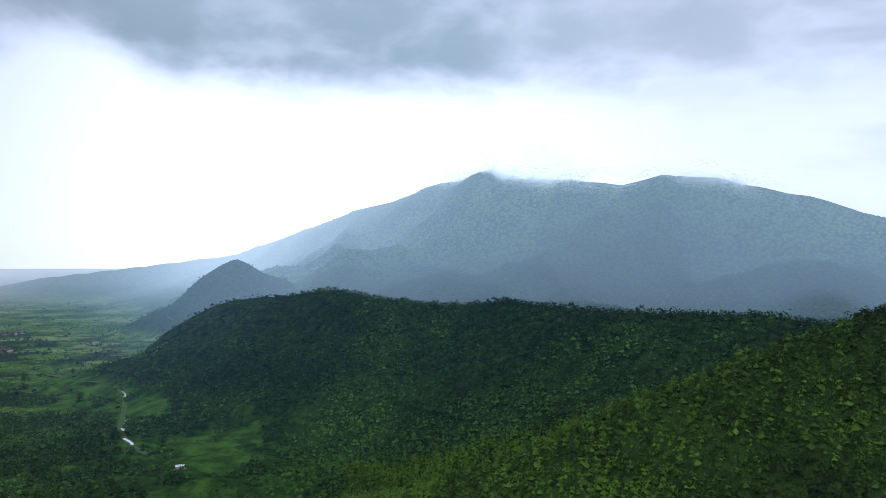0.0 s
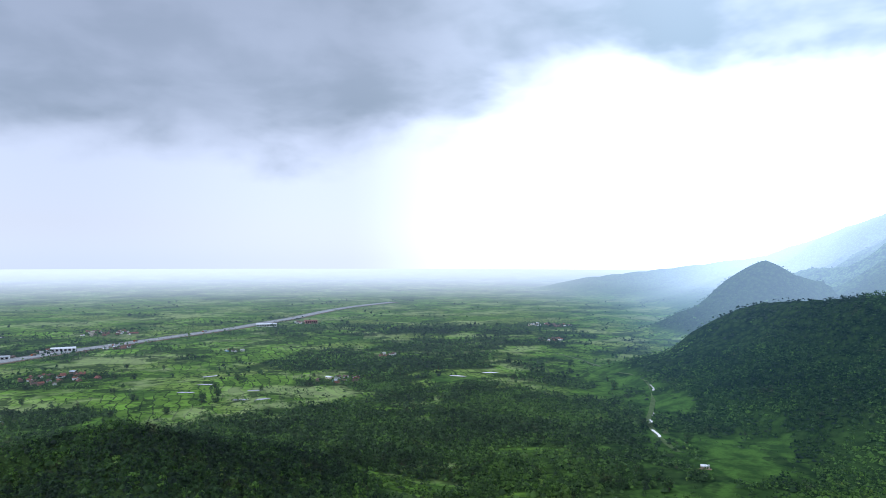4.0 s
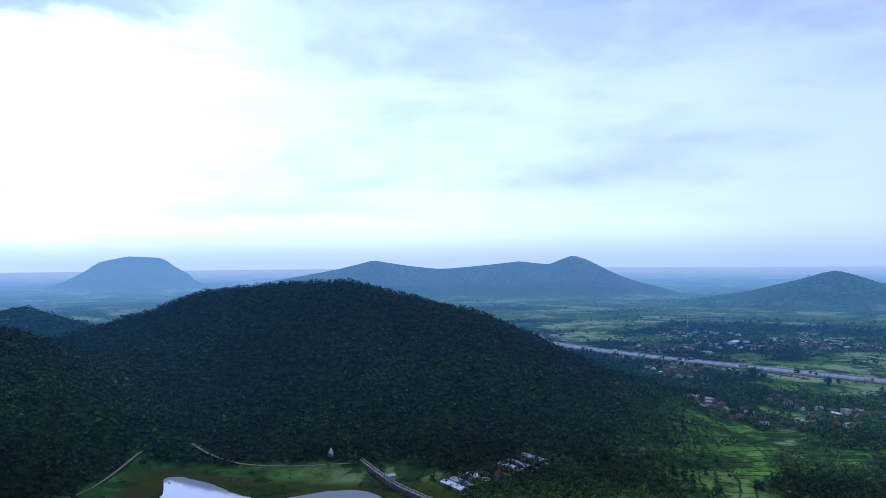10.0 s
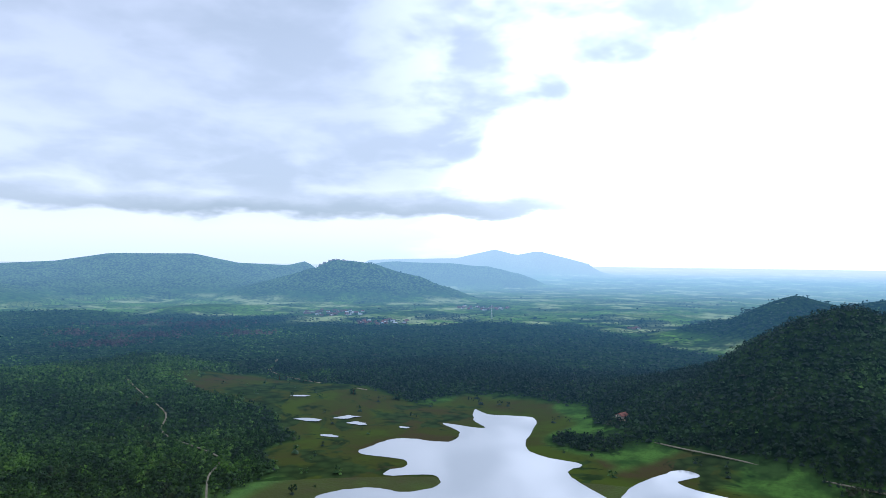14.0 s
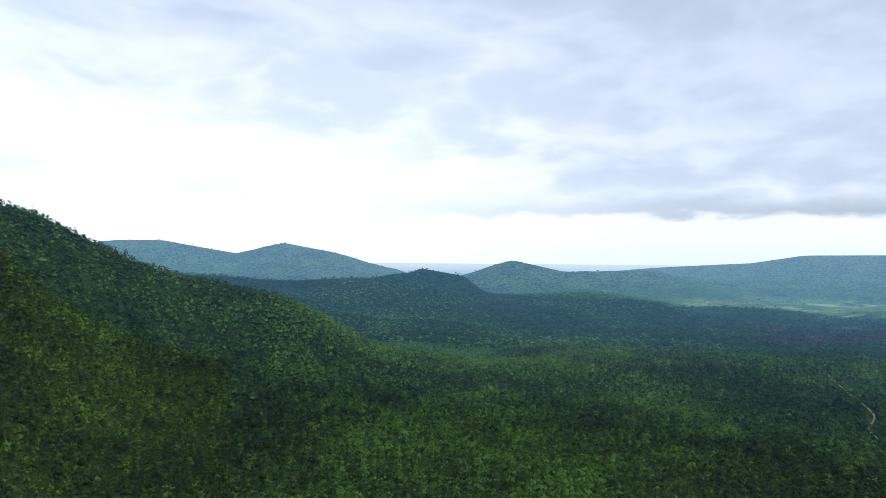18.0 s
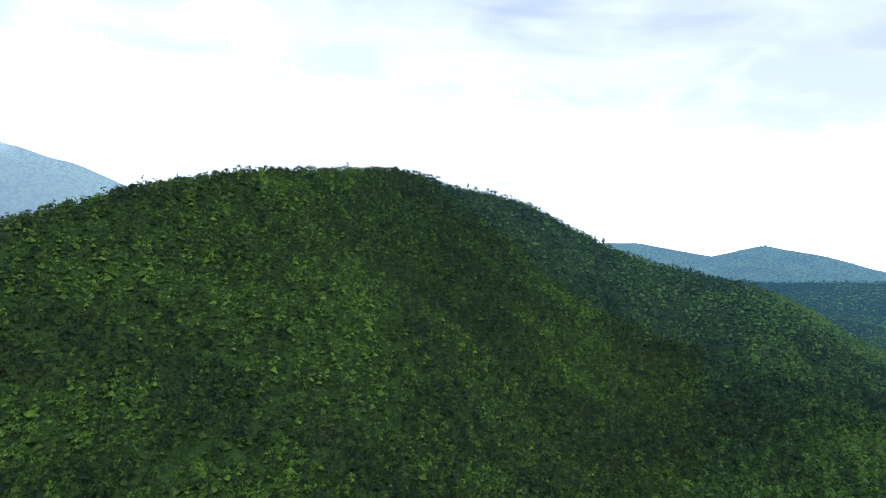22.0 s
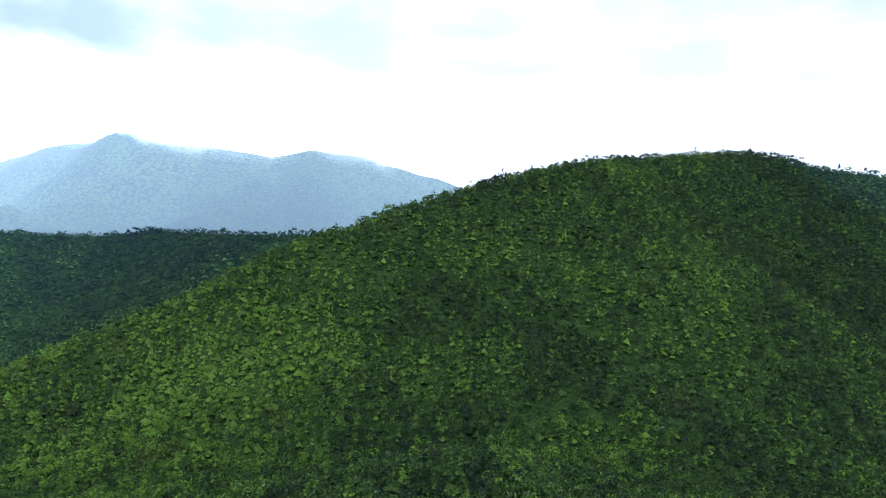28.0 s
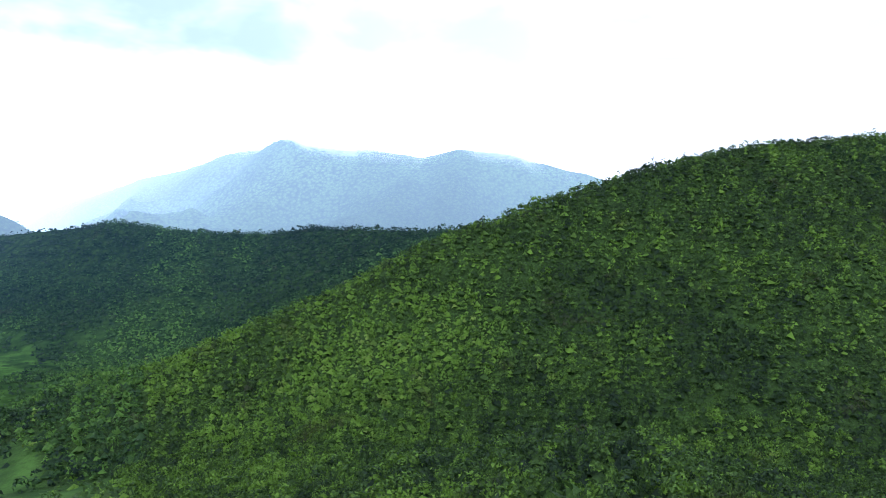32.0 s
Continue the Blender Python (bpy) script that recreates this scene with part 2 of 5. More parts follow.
crest("hill_e",
      (-35, -898, 62, 260), (-145, -887, 91, 270), (-202, -841, 115, 270), (-268, -779, 123, 280), (-324, -720, 126, 290), (-370, -664, 110, 280), (-414,
      -629, 97, 260), (-452, -560, 52, 230))
crest("cone_e",
      (79, -640, 56, 190), (19, -665, 101, 230), (-40, -690, 66, 220), (-120, -780, 66, 240))
crest("low_e",
      (230, -1290, 34, 170), (116, -1293, 82, 200), (55, -1296, 66, 190), (-20, -1298, 80, 200), (-90, -1220, 58, 220))
crest("dome",
      (-230, -3795, 70, 170), (-393, -3778, 164, 250), (-500, -3759, 184, 270), (-640, -3744, 180, 260), (-770, -3709, 96, 180))
crest("far_west",
      (-976, -2836, 75, 400), (-1180, -2758, 113, 420), (-1334, -2687, 153, 450), (-1466, -2617, 127, 430), (-1586, -2546, 111, 400), (-1688, -2480, 121,
      400), (-1862, -2351, 145, 420), (-1962, -2269, 131, 380), (-2038, -2201, 168, 380), (-2204, -2035, 65, 260))
crest("hill_b",
      (-2148, -1465, 34, 260), (-2289, -1232, 108, 340), (-2386, -1032, 40, 260))
crest("hill_c",
      (-2706, -1296, 53, 300), (-2797, -1085, 102, 380), (-2849, -940, 83, 360), (-2892, -797, 98, 380), (-2922, -678, 114, 380), (-2954, -525, 81, 330),
      (-2984, -309, 25, 260))
crest("cone_w",
      (-2297, -130, 5, 200), (-2300, 50, 79, 260), (-2288, 235, 23, 220), (-2264, 407, 37, 240), (-2225, 583, 7, 200))
crest("farhill",
      (2330, 1150, 155, 700), (2427, 930, 181, 700), (2474, 797, 183, 650), (2539, 555, 139, 600), (2570, 389, 178, 600), (2586, 262, 155, 560), (2600, 7,
      90, 480))
crest("knoll_a",
      (1590, 20, 86, 200), (1598, -70, 108, 190), (1590, -160, 90, 200))
crest("knoll_b",
      (2285, -220, 65, 350), (2262, -405, 121, 380), (2231, -560, 87, 400), (2300, -900, 91, 450))
crest("table",
      (2717, -676, 62, 425), (2606, -1024, 97, 476), (2463, -1331, 117, 527), (2374, -1482, 147, 544), (2212, -1715, 149, 544), (2103, -1846, 114, 442), (1974, -1983, 106, 391), (1929, -2027, 122, 280))
crest("rocky",
      (1743, -1654, 62, 236), (1630, -1765, 114, 248), (1575, -1815, 148, 248), (1484, -1891, 128, 260), (1350, -1990, 82, 236))
crest("far_range",
      (2658, -3384, 130, 420), (2227, -3682, 146, 420), (2019, -3801, 206, 350), (1898, -3862, 172, 315), (1778, -3919, 198, 336), (1509, -4031, 124, 280))
crest("back_range",
      (2083, -2692, 115, 200), (1981, -2794, 140, 200), (1816, -2908, 148, 200), (1651, -3010, 137, 200), (1511, -3086, 89, 200))
crest("east",
      (500, 60, 20, 420), (800, -20, 14, 520), (1150, 150, 30, 500))
crest("east_edge",
      (1250, 760, 65, 600), (1380, 520, 71, 600), (1450, 330, 71, 600), (1490, 150, 69, 560), (1500, 0, 63, 520), (1530, -250, 42, 480), (1600, -560, 28,
      500))


def step(v, lo, hi):
    u = np.clip((v - lo) / (hi - lo), 0, 1)
    return u * u * (3 - 2 * u)


def bumps(x, y, scale, seed):
    """Smooth value noise on a lattice, for arrays."""
    rng = np.random.RandomState(seed)
    table = rng.rand(256, 256)
    u, v = x / scale + 1000.0, y / scale + 1000.0
    i, j = np.floor(u).astype(int), np.floor(v).astype(int)
    fu, fv = u - i, v - j
    fu, fv = fu * fu * (3 - 2 * fu), fv * fv * (3 - 2 * fv)
    a = table[i % 256, j % 256] * (1 - fu) + table[(i + 1) % 256, j % 256] * fu
    b = table[i % 256, (j + 1) % 256] * (1 - fu) + table[(i + 1) % 256, (j + 1) % 256] * fu
    return a * (1 - fv) + b * fv - 0.5


def hill_height(x, y, names=None):
    total, most, crest = np.zeros_like(x), np.zeros_like(x), np.ones_like(x)
    for name, line in HILLS.items():
        if names and name not in names:
            continue
        best = np.zeros_like(x)
        from_top = np.zeros_like(x)
        nodes = np.array(line, float)
        reach = nodes[:, 3].max()
        near = np.flatnonzero((x > nodes[:, 0].min() - reach) & (x < nodes[:, 0].max() + reach) & (y > nodes[:, 1].min() - reach) & (y < nodes[:, 1].max() + reach))
        if not len(near):
            continue
        px, py = x[near], y[near]
        top, low = np.zeros_like(px), np.ones_like(px)
        for a, b in zip(nodes[:-1], nodes[1:]):
            d = b[:2] - a[:2]
            s = np.clip(((px - a[0]) * d[0] + (py - a[1]) * d[1]) / (d @ d), 0, 1)
            away = np.hypot(px - a[0] - s * d[0], py - a[1] - s * d[1])
            u = np.minimum(away / (a[3] + s * (b[3] - a[3])), 1)
            low = np.minimum(low, u)
            top = np.maximum(top, (a[2] + s * (b[2] - a[2])) * (0.55 * (0.5 + 0.5 * np.cos(np.pi * u)) + 0.45 * (1 - u) ** 1.3))
        best[near] = top
        from_top[near] = low
        lead = best > (1e9 if "rib" in name else most)
        most[lead], crest[lead] = best[lead], from_top[lead]
        total += (best / 100) ** 10
    return 100 * total**0.1, crest


def inside(x, y, ring):
    """Whether points lie inside a closed plan outline."""
    hit = np.zeros(len(x), bool)
    for (ax, ay), (bx, by) in zip(ring, np.roll(ring, -1, axis=0)):
        cross = ((ay > y) != (by > y)) & (x < (bx - ax) * (y - ay) / (by - ay + 1e-9) + ax)
        hit ^= cross
    return hit


def line_distance(x, y, line, closed=False):
    best = np.full(len(x), 1e9)
    pts = np.array(line, float)
    ends = np.roll(pts, -1, axis=0) if closed else pts[1:]
    for a, b in zip(pts, ends):
        d = b - a
        s = np.clip(((x - a[0]) * d[0] + (y - a[1]) * d[1]) / (d @ d + 1e-9), 0, 1)
        best = np.minimum(best, np.hypot(x - a[0] - s * d[0], y - a[1] - s * d[1]))
    return best


# shore lines of the lake, in plan; the near bank lies round the foot of the home hill
LAKE = [(120, -330), (190, -300), (265, -294), (268, -314), (255, -330), (236, -333), (226, -347), (226, -360), (239, -370), (262, -353), (267, -364), (263, -373),
        (272, -387), (308, -382), (312, -403), (311, -425), (300, -435), (272, -443), (279, -472), (306, -490), (270, -495), (292, -516), (310, -552), (290, -541),
        (253, -552), (236, -516), (219, -465), (197, -448), (168, -445), (169, -424), (150, -404)]
LAKE_ARM = [(150, -404), (127, -391), (126, -420), (116, -457), (108, -471), (96, -463), (105, -444), (92, -434), (60, -430), (4, -430), (-31, -428), (-50, -442), (-74, -453),
            (-87, -480), (-93, -508), (-105, -502), (-118, -475), (-128, -442), (-145, -425), (-178, -421), (-196, -410), (-201, -389), (-198, -350), (-120, -335), (0, -330), (120, -330)]


def lake_distance(x, y):
    ring = np.array(LAKE + LAKE_ARM[1:-1], float)
    d = line_distance(x, y, ring, True)
    return np.where(inside(x, y, ring), -d, d)


def far_rise(r):
    """The plain climbs gently towards the horizon."""
    return 95 * np.clip((r - 3000) / 1900, 0, 1) ** 1.6


def ground_height(x, y):
    h, crest = hill_height(x, y)
    r = np.hypot(x, y)
    # gullies and ribs on the slopes, none on the crests
    slope = np.clip(h / 40, 0, 1) * np.clip((crest - 0.05) / 0.26, 0, 1)
    h = h - h * slope * (0.10 + bumps(x, y, 130, 3) * 0.20 + bumps(x, y, 55, 4) * 0.12 + bumps(x, y, 300, 5) * 0.10)
    ribs = np.abs(bumps(x, y, 420, 8)) * 0.5 + np.abs(bumps(x, y, 190, 9)) * 0.3 + np.abs(bumps(x, y, 90, 10)) * 0.12
    h = h - np.clip(h - 40, 0, 200) * slope * ribs * step(r, 900, 1500) * 2.4
    h = h - np.clip(h - 15, 0, 120) * slope * (np.abs(bumps(x, y, 150, 11)) * 0.42 + np.abs(bumps(x, y, 70, 12)) * 0.2) * step(1200 - r, 0, 300)
    h = h + np.clip(bumps(x, y, 400, 6) + 0.1, 0, 1) * 3 * np.clip(r / 400, 0, 1)
    a = np.degrees(np.arctan2(-x, y)) % 360
    roll = (0.55 * step(a, 184, 200) + 0.45 * step(a, 222, 236)) * step(306 - a, 0, 12) * step(r, 480, 700) * step(2300 - r, 0, 600)
    h = h + roll * np.clip((bumps(x, y, 240, 14) + 0.5 * bumps(x, y, 110, 15)) * 34, -h * 0.5, 40)
    low = np.flatnonzero((np.abs(x - 50) < 450) & (np.abs(y + 430) < 320))
    if len(low):
        h[low] *= np.clip((lake_distance(x[low], y[low]) - 10) / 70, 0, 1) ** 1.2
    return (h**6 + far_rise(r) ** 6) ** (1 / 6)


# ---- materials ----
def material(name, rough=0.9, spec=0.15):
    m = bpy.data.materials.new(name)
    m.use_nodes = True
    n = Nodes(m.node_tree)
    shader = m.node_tree.nodes["Principled BSDF"]
    shader.inputs["Roughness"].default_value = rough
    shader.inputs["Specular IOR Level"].default_value = spec
    place = m.node_tree.nodes.new("ShaderNodeNewGeometry").outputs["Position"]
    return m, n, shader, place


def worn(name, colour, rough=0.85, scale=0.6, spread=0.25, far=False):
    """Paint, plaster, tile or earth with coarse stains and fine grain."""
    m, n, shader, place = material(name, rough)
    coarse, fine = n.noise(place, scale, 4), n.noise(place, scale * 9, 3)
    f = n.math("ADD", n.math("MULTIPLY", coarse, 0.65), n.math("MULTIPLY", fine, 0.35))
    n.link(n.mix(n.ramp(f, 0.3, 0.7), [c * (1 - spread) for c in colour], [min(c * (1 + spread), 0.9) for c in colour]), shader.inputs["Base Color"])
    # painted haze: emission mixed in with distance
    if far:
        paint_haze(n, shader.outputs[0], place)
    return m


def attribute(n, name):
    node = n.tree.nodes.new("ShaderNodeAttribute")
    node.attribute_name = name
    return node.outputs["Fac"]


def island(n):
    return n.tree.nodes.new("ShaderNodeNewGeometry").outputs["Random Per Island"]


def bump(n, shader, height, strength, distance):
    node = n.tree.nodes.new("ShaderNodeBump")
    node.inputs["Strength"].default_value, node.inputs["Distance"].default_value = strength, distance
    n.link(height, node.inputs["Height"])
    n.link(node.outputs[0], shader.inputs["Normal"])


def cells(n, vector, scale, feature="F1"):
    node = n.tree.nodes.new("ShaderNodeTexVoronoi")
    node.feature = feature
    n.put(node.inputs["Vector"], vector)
    node.inputs["Scale"].default_value = scale
    return node


def make_leaf(name, dark, mid, bright, far=False):
    """Foliage: each tree has its own shade between three, with fine variation from tuft to tuft."""
    m, n, shader, place = material(name, 0.7, 0.25)
    close, each, tree = n.noise(place, 2.2, 3, 0.65), island(n), attribute(n, "tree")
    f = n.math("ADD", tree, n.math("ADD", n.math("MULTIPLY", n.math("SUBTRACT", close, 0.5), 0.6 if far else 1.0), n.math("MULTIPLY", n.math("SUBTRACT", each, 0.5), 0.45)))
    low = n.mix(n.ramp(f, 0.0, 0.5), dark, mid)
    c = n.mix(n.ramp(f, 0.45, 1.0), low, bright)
    c = n.mix(n.ramp(f, 1.1, 1.5), c, (0.20, 0.28, 0.05))
    brown = n.ramp(n.noise(n.mapped(place, move=(70, 20, 5)), 0.05, 2, 0.6), 0.60, 0.75)
    c = n.mix(n.math("MULTIPLY", brown, 0.35), c, (0.085, 0.07, 0.028))
    n.link(c, shader.inputs["Base Color"])
    bump(n, shader, n.noise(place, 3.0, 2, 0.65), 0.7, 0.35)
    glow = n.tree.nodes.new("ShaderNodeBsdfTranslucent")
    n.link(c, glow.inputs["Color"])
    both = n.tree.nodes.new("ShaderNodeMixShader")
    both.inputs[0].default_value = 0.25
    n.link(shader.outputs[0], both.inputs[1])
    n.link(glow.outputs[0], both.inputs[2])
    n.link(both.outputs[0], n.tree.nodes["Material Output"].inputs[0])
    # foliage haze, also put on as distance-driven emission
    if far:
        paint_haze(n, both.outputs[0], place)
    return m


bark = worn("bark", (0.09, 0.075, 0.06), 0.95, 2.0)


def ground_colour(n, place):
    forest, field, shore = attribute(n, "forest"), attribute(n, "field"), attribute(n, "shore")
    flat = n.mapped(place, scale=(1, 1, 0))
    bent = n.tree.nodes.new("ShaderNodeVectorMath")
    wob = n.tree.nodes.new("ShaderNodeTexNoise")
    n.link(flat, wob.inputs["Vector"])
    wob.inputs["Scale"].default_value, wob.inputs["Detail"].default_value = 0.02, 2
    bent.operation = "MULTIPLY_ADD"
    n.link(wob.outputs["Color"], bent.inputs[0])
    bent.inputs[1].default_value = (26, 26, 0)
    n.link(flat, bent.inputs[2])
    # paddies: plots inside larger holdings, with bunds between them
    def plots(turn, wide, deep):
        node = n.tree.nodes.new("ShaderNodeTexBrick")
        node.offset, node.offset_frequency, node.squash, node.squash_frequency = 0.37, 2, 0.6, 3
        n.link(n.mapped(bent.outputs[0], turn=(0, 0, turn)), node.inputs["Vector"])
        for key, value in (("Color1", (0, 0, 0, 1)), ("Color2", (1, 1, 1, 1)), ("Mortar", (0.5, 0.5, 0.5, 1)), ("Scale", 1.0), ("Mortar Size", 1.2), ("Mortar Smooth", 0.6), ("Brick Width", wide), ("Row Height", deep)):
            node.inputs[key].default_value = value
        return node

    hold = cells(n, bent.outputs[0], 0.0085)
    held = n.tree.nodes.new("ShaderNodeSeparateColor")
    n.link(hold.outputs["Color"], held.inputs[0])
    one, two = plots(0.5, 34, 12), plots(-0.75, 27, 10)
    which = n.ramp(held.outputs[1], 0.45, 0.55)
    tone = n.tree.nodes.new("ShaderNodeSeparateColor")
    n.link(n.mix(which, one.outputs["Color"], two.outputs["Color"]), tone.inputs[0])
    bund = n.math("ADD", n.math("MULTIPLY", one.outputs["Fac"], n.math("SUBTRACT", 1.0, which)), n.math("MULTIPLY", two.outputs["Fac"], which))
    f = n.math("ADD", n.math("MULTIPLY", tone.outputs[0], 0.55), n.math("MULTIPLY", held.outputs[0], 0.45))
    green = n.mix(n.ramp(f, 0.15, 0.5), (0.062, 0.115, 0.022), (0.135, 0.235, 0.034))
    green = n.mix(n.ramp(f, 0.5, 0.85), green, (0.18, 0.335, 0.042))
    straw = n.math("MULTIPLY", n.ramp(held.outputs[2], 0.66, 0.8), 0.5)
    green = n.mix(straw, green, (0.24, 0.28, 0.085))
    weeds = n.noise(flat, 0.09, 4, 0.65)
    green = n.mix(n.math("MULTIPLY", n.ramp(weeds, 0.46, 0.66), 0.72), green, (0.05, 0.09, 0.02))
    green = n.mix(n.math("MULTIPLY", bund, n.ramp(weeds, 0.2, 0.5)), green, (0.035, 0.06, 0.02))
    # rough pasture and scrub where nothing is sown
    wide, close, fine = n.noise(flat, 0.006, 4, 0.55), n.noise(flat, 0.05, 4, 0.6), n.noise(flat, 0.5, 3, 0.6)
    scrub = n.mix(n.ramp(close, 0.35, 0.65), (0.032, 0.068, 0.018), (0.08, 0.16, 0.03))
    scrub = n.mix(n.math("MULTIPLY", n.ramp(fine, 0.45, 0.7), 0.5), scrub, (0.045, 0.07, 0.02))
    sown = n.math("MULTIPLY", field, n.ramp(wide, 0.34, 0.46))
    c = n.mix(sown, scrub, green)
    sward = n.noise(n.mapped(flat, move=(33, 7, 0)), 0.016, 5, 0.6, 0.8)
    wet = n.mix(n.ramp(sward, 0.36, 0.50), (0.060, 0.046, 0.022), (0.052, 0.060, 0.015))
    wet = n.mix(n.ramp(sward, 0.50, 0.64), wet, (0.058, 0.082, 0.014))
    wet = n.mix(n.math("MULTIPLY", n.ramp(close, 0.55, 0.68), 0.6), wet, (0.042, 0.052, 0.013))
    c = n.mix(shore, c, n.mix(n.math("MULTIPLY", n.ramp(fine, 0.4, 0.7), 0.35), wet, (0.06, 0.072, 0.016)))
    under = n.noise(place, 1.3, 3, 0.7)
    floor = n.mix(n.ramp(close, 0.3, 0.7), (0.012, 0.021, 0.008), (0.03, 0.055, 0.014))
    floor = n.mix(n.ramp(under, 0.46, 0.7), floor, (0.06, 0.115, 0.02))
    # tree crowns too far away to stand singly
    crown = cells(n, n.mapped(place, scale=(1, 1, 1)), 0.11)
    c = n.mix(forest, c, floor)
    return c, crown.outputs["Distance"], fine


def paint_haze(n, shader_out, place):
    """Paints haze: mixes in coloured emission by distance from the origin, from 430 m out."""
    size = n.tree.nodes.new("ShaderNodeVectorMath")
    size.operation = "LENGTH"
    n.link(place, size.inputs[0])
    far = size.outputs["Value"]
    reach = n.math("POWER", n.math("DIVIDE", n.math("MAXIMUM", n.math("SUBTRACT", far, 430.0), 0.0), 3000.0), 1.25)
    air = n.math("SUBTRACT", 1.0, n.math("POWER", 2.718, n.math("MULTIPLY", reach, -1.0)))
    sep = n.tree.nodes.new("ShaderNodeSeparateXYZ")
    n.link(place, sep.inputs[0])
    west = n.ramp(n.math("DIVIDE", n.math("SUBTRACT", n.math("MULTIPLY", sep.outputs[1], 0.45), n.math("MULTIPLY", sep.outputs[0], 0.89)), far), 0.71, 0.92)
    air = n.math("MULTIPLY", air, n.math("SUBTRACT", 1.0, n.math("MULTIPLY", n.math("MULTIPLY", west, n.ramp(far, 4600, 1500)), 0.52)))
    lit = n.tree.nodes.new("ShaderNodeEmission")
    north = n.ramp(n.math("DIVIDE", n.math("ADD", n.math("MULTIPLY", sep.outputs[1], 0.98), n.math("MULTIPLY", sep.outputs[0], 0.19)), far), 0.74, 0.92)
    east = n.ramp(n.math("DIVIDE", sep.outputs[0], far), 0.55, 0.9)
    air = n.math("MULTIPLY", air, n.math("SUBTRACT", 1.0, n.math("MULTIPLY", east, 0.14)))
    # haze colour painted by distance and bearing
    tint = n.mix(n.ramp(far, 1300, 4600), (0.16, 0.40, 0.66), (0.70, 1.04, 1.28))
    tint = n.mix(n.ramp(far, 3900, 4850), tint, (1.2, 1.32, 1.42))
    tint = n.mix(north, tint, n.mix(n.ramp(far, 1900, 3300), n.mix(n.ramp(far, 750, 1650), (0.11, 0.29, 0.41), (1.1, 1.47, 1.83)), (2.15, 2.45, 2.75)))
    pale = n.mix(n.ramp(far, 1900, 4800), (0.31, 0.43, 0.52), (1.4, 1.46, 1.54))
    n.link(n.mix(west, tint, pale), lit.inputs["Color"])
    both = n.tree.nodes.new("ShaderNodeMixShader")
    n.link(air, both.inputs[0])
    n.link(shader_out, both.inputs[1])
    n.link(lit.outputs[0], both.inputs[2])
    n.link(both.outputs[0], n.tree.nodes["Material Output"].inputs[0])


def make_ground():
    m, n, shader, place = material("earth_grass_and_paddies", 0.95, 0.1)
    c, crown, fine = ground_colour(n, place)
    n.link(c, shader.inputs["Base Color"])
    bump(n, shader, fine, 0.6, 0.6)
    return m


def make_distance():
    """Ground past 430 m: wooded slopes and plain, with haze painted on as emission."""
    m, n, shader, place = material("far_distance", 0.95, 0.0)
    c, crown, fine = ground_colour(n, place)
    wood = attribute(n, "forest")
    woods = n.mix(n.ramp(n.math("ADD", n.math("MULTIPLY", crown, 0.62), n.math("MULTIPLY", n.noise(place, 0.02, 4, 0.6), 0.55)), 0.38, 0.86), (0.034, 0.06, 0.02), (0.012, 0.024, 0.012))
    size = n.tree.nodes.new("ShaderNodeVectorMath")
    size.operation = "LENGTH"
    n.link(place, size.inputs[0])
    # Past 1500 m crown light and dark are painted stronger, to read through haze
    contrast_woods = n.mix(n.ramp(n.math("ADD", n.math("MULTIPLY", crown, 0.62), n.math("MULTIPLY", n.noise(place, 0.012, 5, 0.65), 0.6)), 0.38, 0.86), (0.13, 0.21, 0.055), (0.012, 0.026, 0.012))
    woods = n.mix(n.ramp(size.outputs["Value"], 1500, 1900), woods, contrast_woods)
    cut = n.tree.nodes.new("ShaderNodeSeparateXYZ")
    n.link(place, cut.inputs[0])
    ripe = n.ramp(n.noise(n.mapped(place, scale=(1, 1, 0), move=(400, 90, 0)), 0.006, 4, 0.7), 0.50, 0.60)
    c = n.mix(n.math("MULTIPLY", n.math("MULTIPLY", attribute(n, "field"), ripe), n.math("ADD", 0.4, n.math("MULTIPLY", n.ramp(n.math("DIVIDE", cut.outputs[1], size.outputs["Value"]), -0.3, -0.6), 0.45))), c, (0.42, 0.47, 0.22))
    patch = n.ramp(n.noise(n.mapped(place, scale=(1, 1, 0)), 0.0075, 5, 0.7), 0.55, 0.60)
    line = n.ramp(n.noise(n.mapped(place, scale=(1, 1, 0), move=(90, 310, 0)), 0.021, 4, 0.65, 0.6), 0.55, 0.60)
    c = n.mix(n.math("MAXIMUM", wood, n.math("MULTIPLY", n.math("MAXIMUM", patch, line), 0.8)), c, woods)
    bump(n, shader, n.math("MULTIPLY", crown, wood), 1.0, 7.0)
    n.link(c, shader.inputs["Base Color"])
    paint_haze(n, shader.outputs[0], place)
    return m


ground_mat, distance_mat = make_ground(), make_distance()
leaf_hill = make_leaf("forest_leaves", (0.016, 0.033, 0.014), (0.05, 0.095, 0.018), (0.152, 0.268, 0.026))
leaf_plain = make_leaf("grove_leaves", (0.016, 0.034, 0.014), (0.042, 0.083, 0.024), (0.11, 0.21, 0.034), far=True)
# Darker, bluer version of the forest leaves: haze tint put into the colour
leaf_hazed = make_leaf("haze_tinted_leaves", (0.012, 0.028, 0.016), (0.037, 0.08, 0.022), (0.11, 0.215, 0.031), far=True)


def make_water():
    m, n, shader, place = material("still_water", 0.03, 1.0)
    shader.inputs["Base Color"].default_value = (0.42, 0.43, 0.43, 1)
    shader.inputs["IOR"].default_value = 1.75
    bump(n, shader, n.noise(place, 0.8, 2), 0.02, 0.05)
    return m


water_mat = make_water()


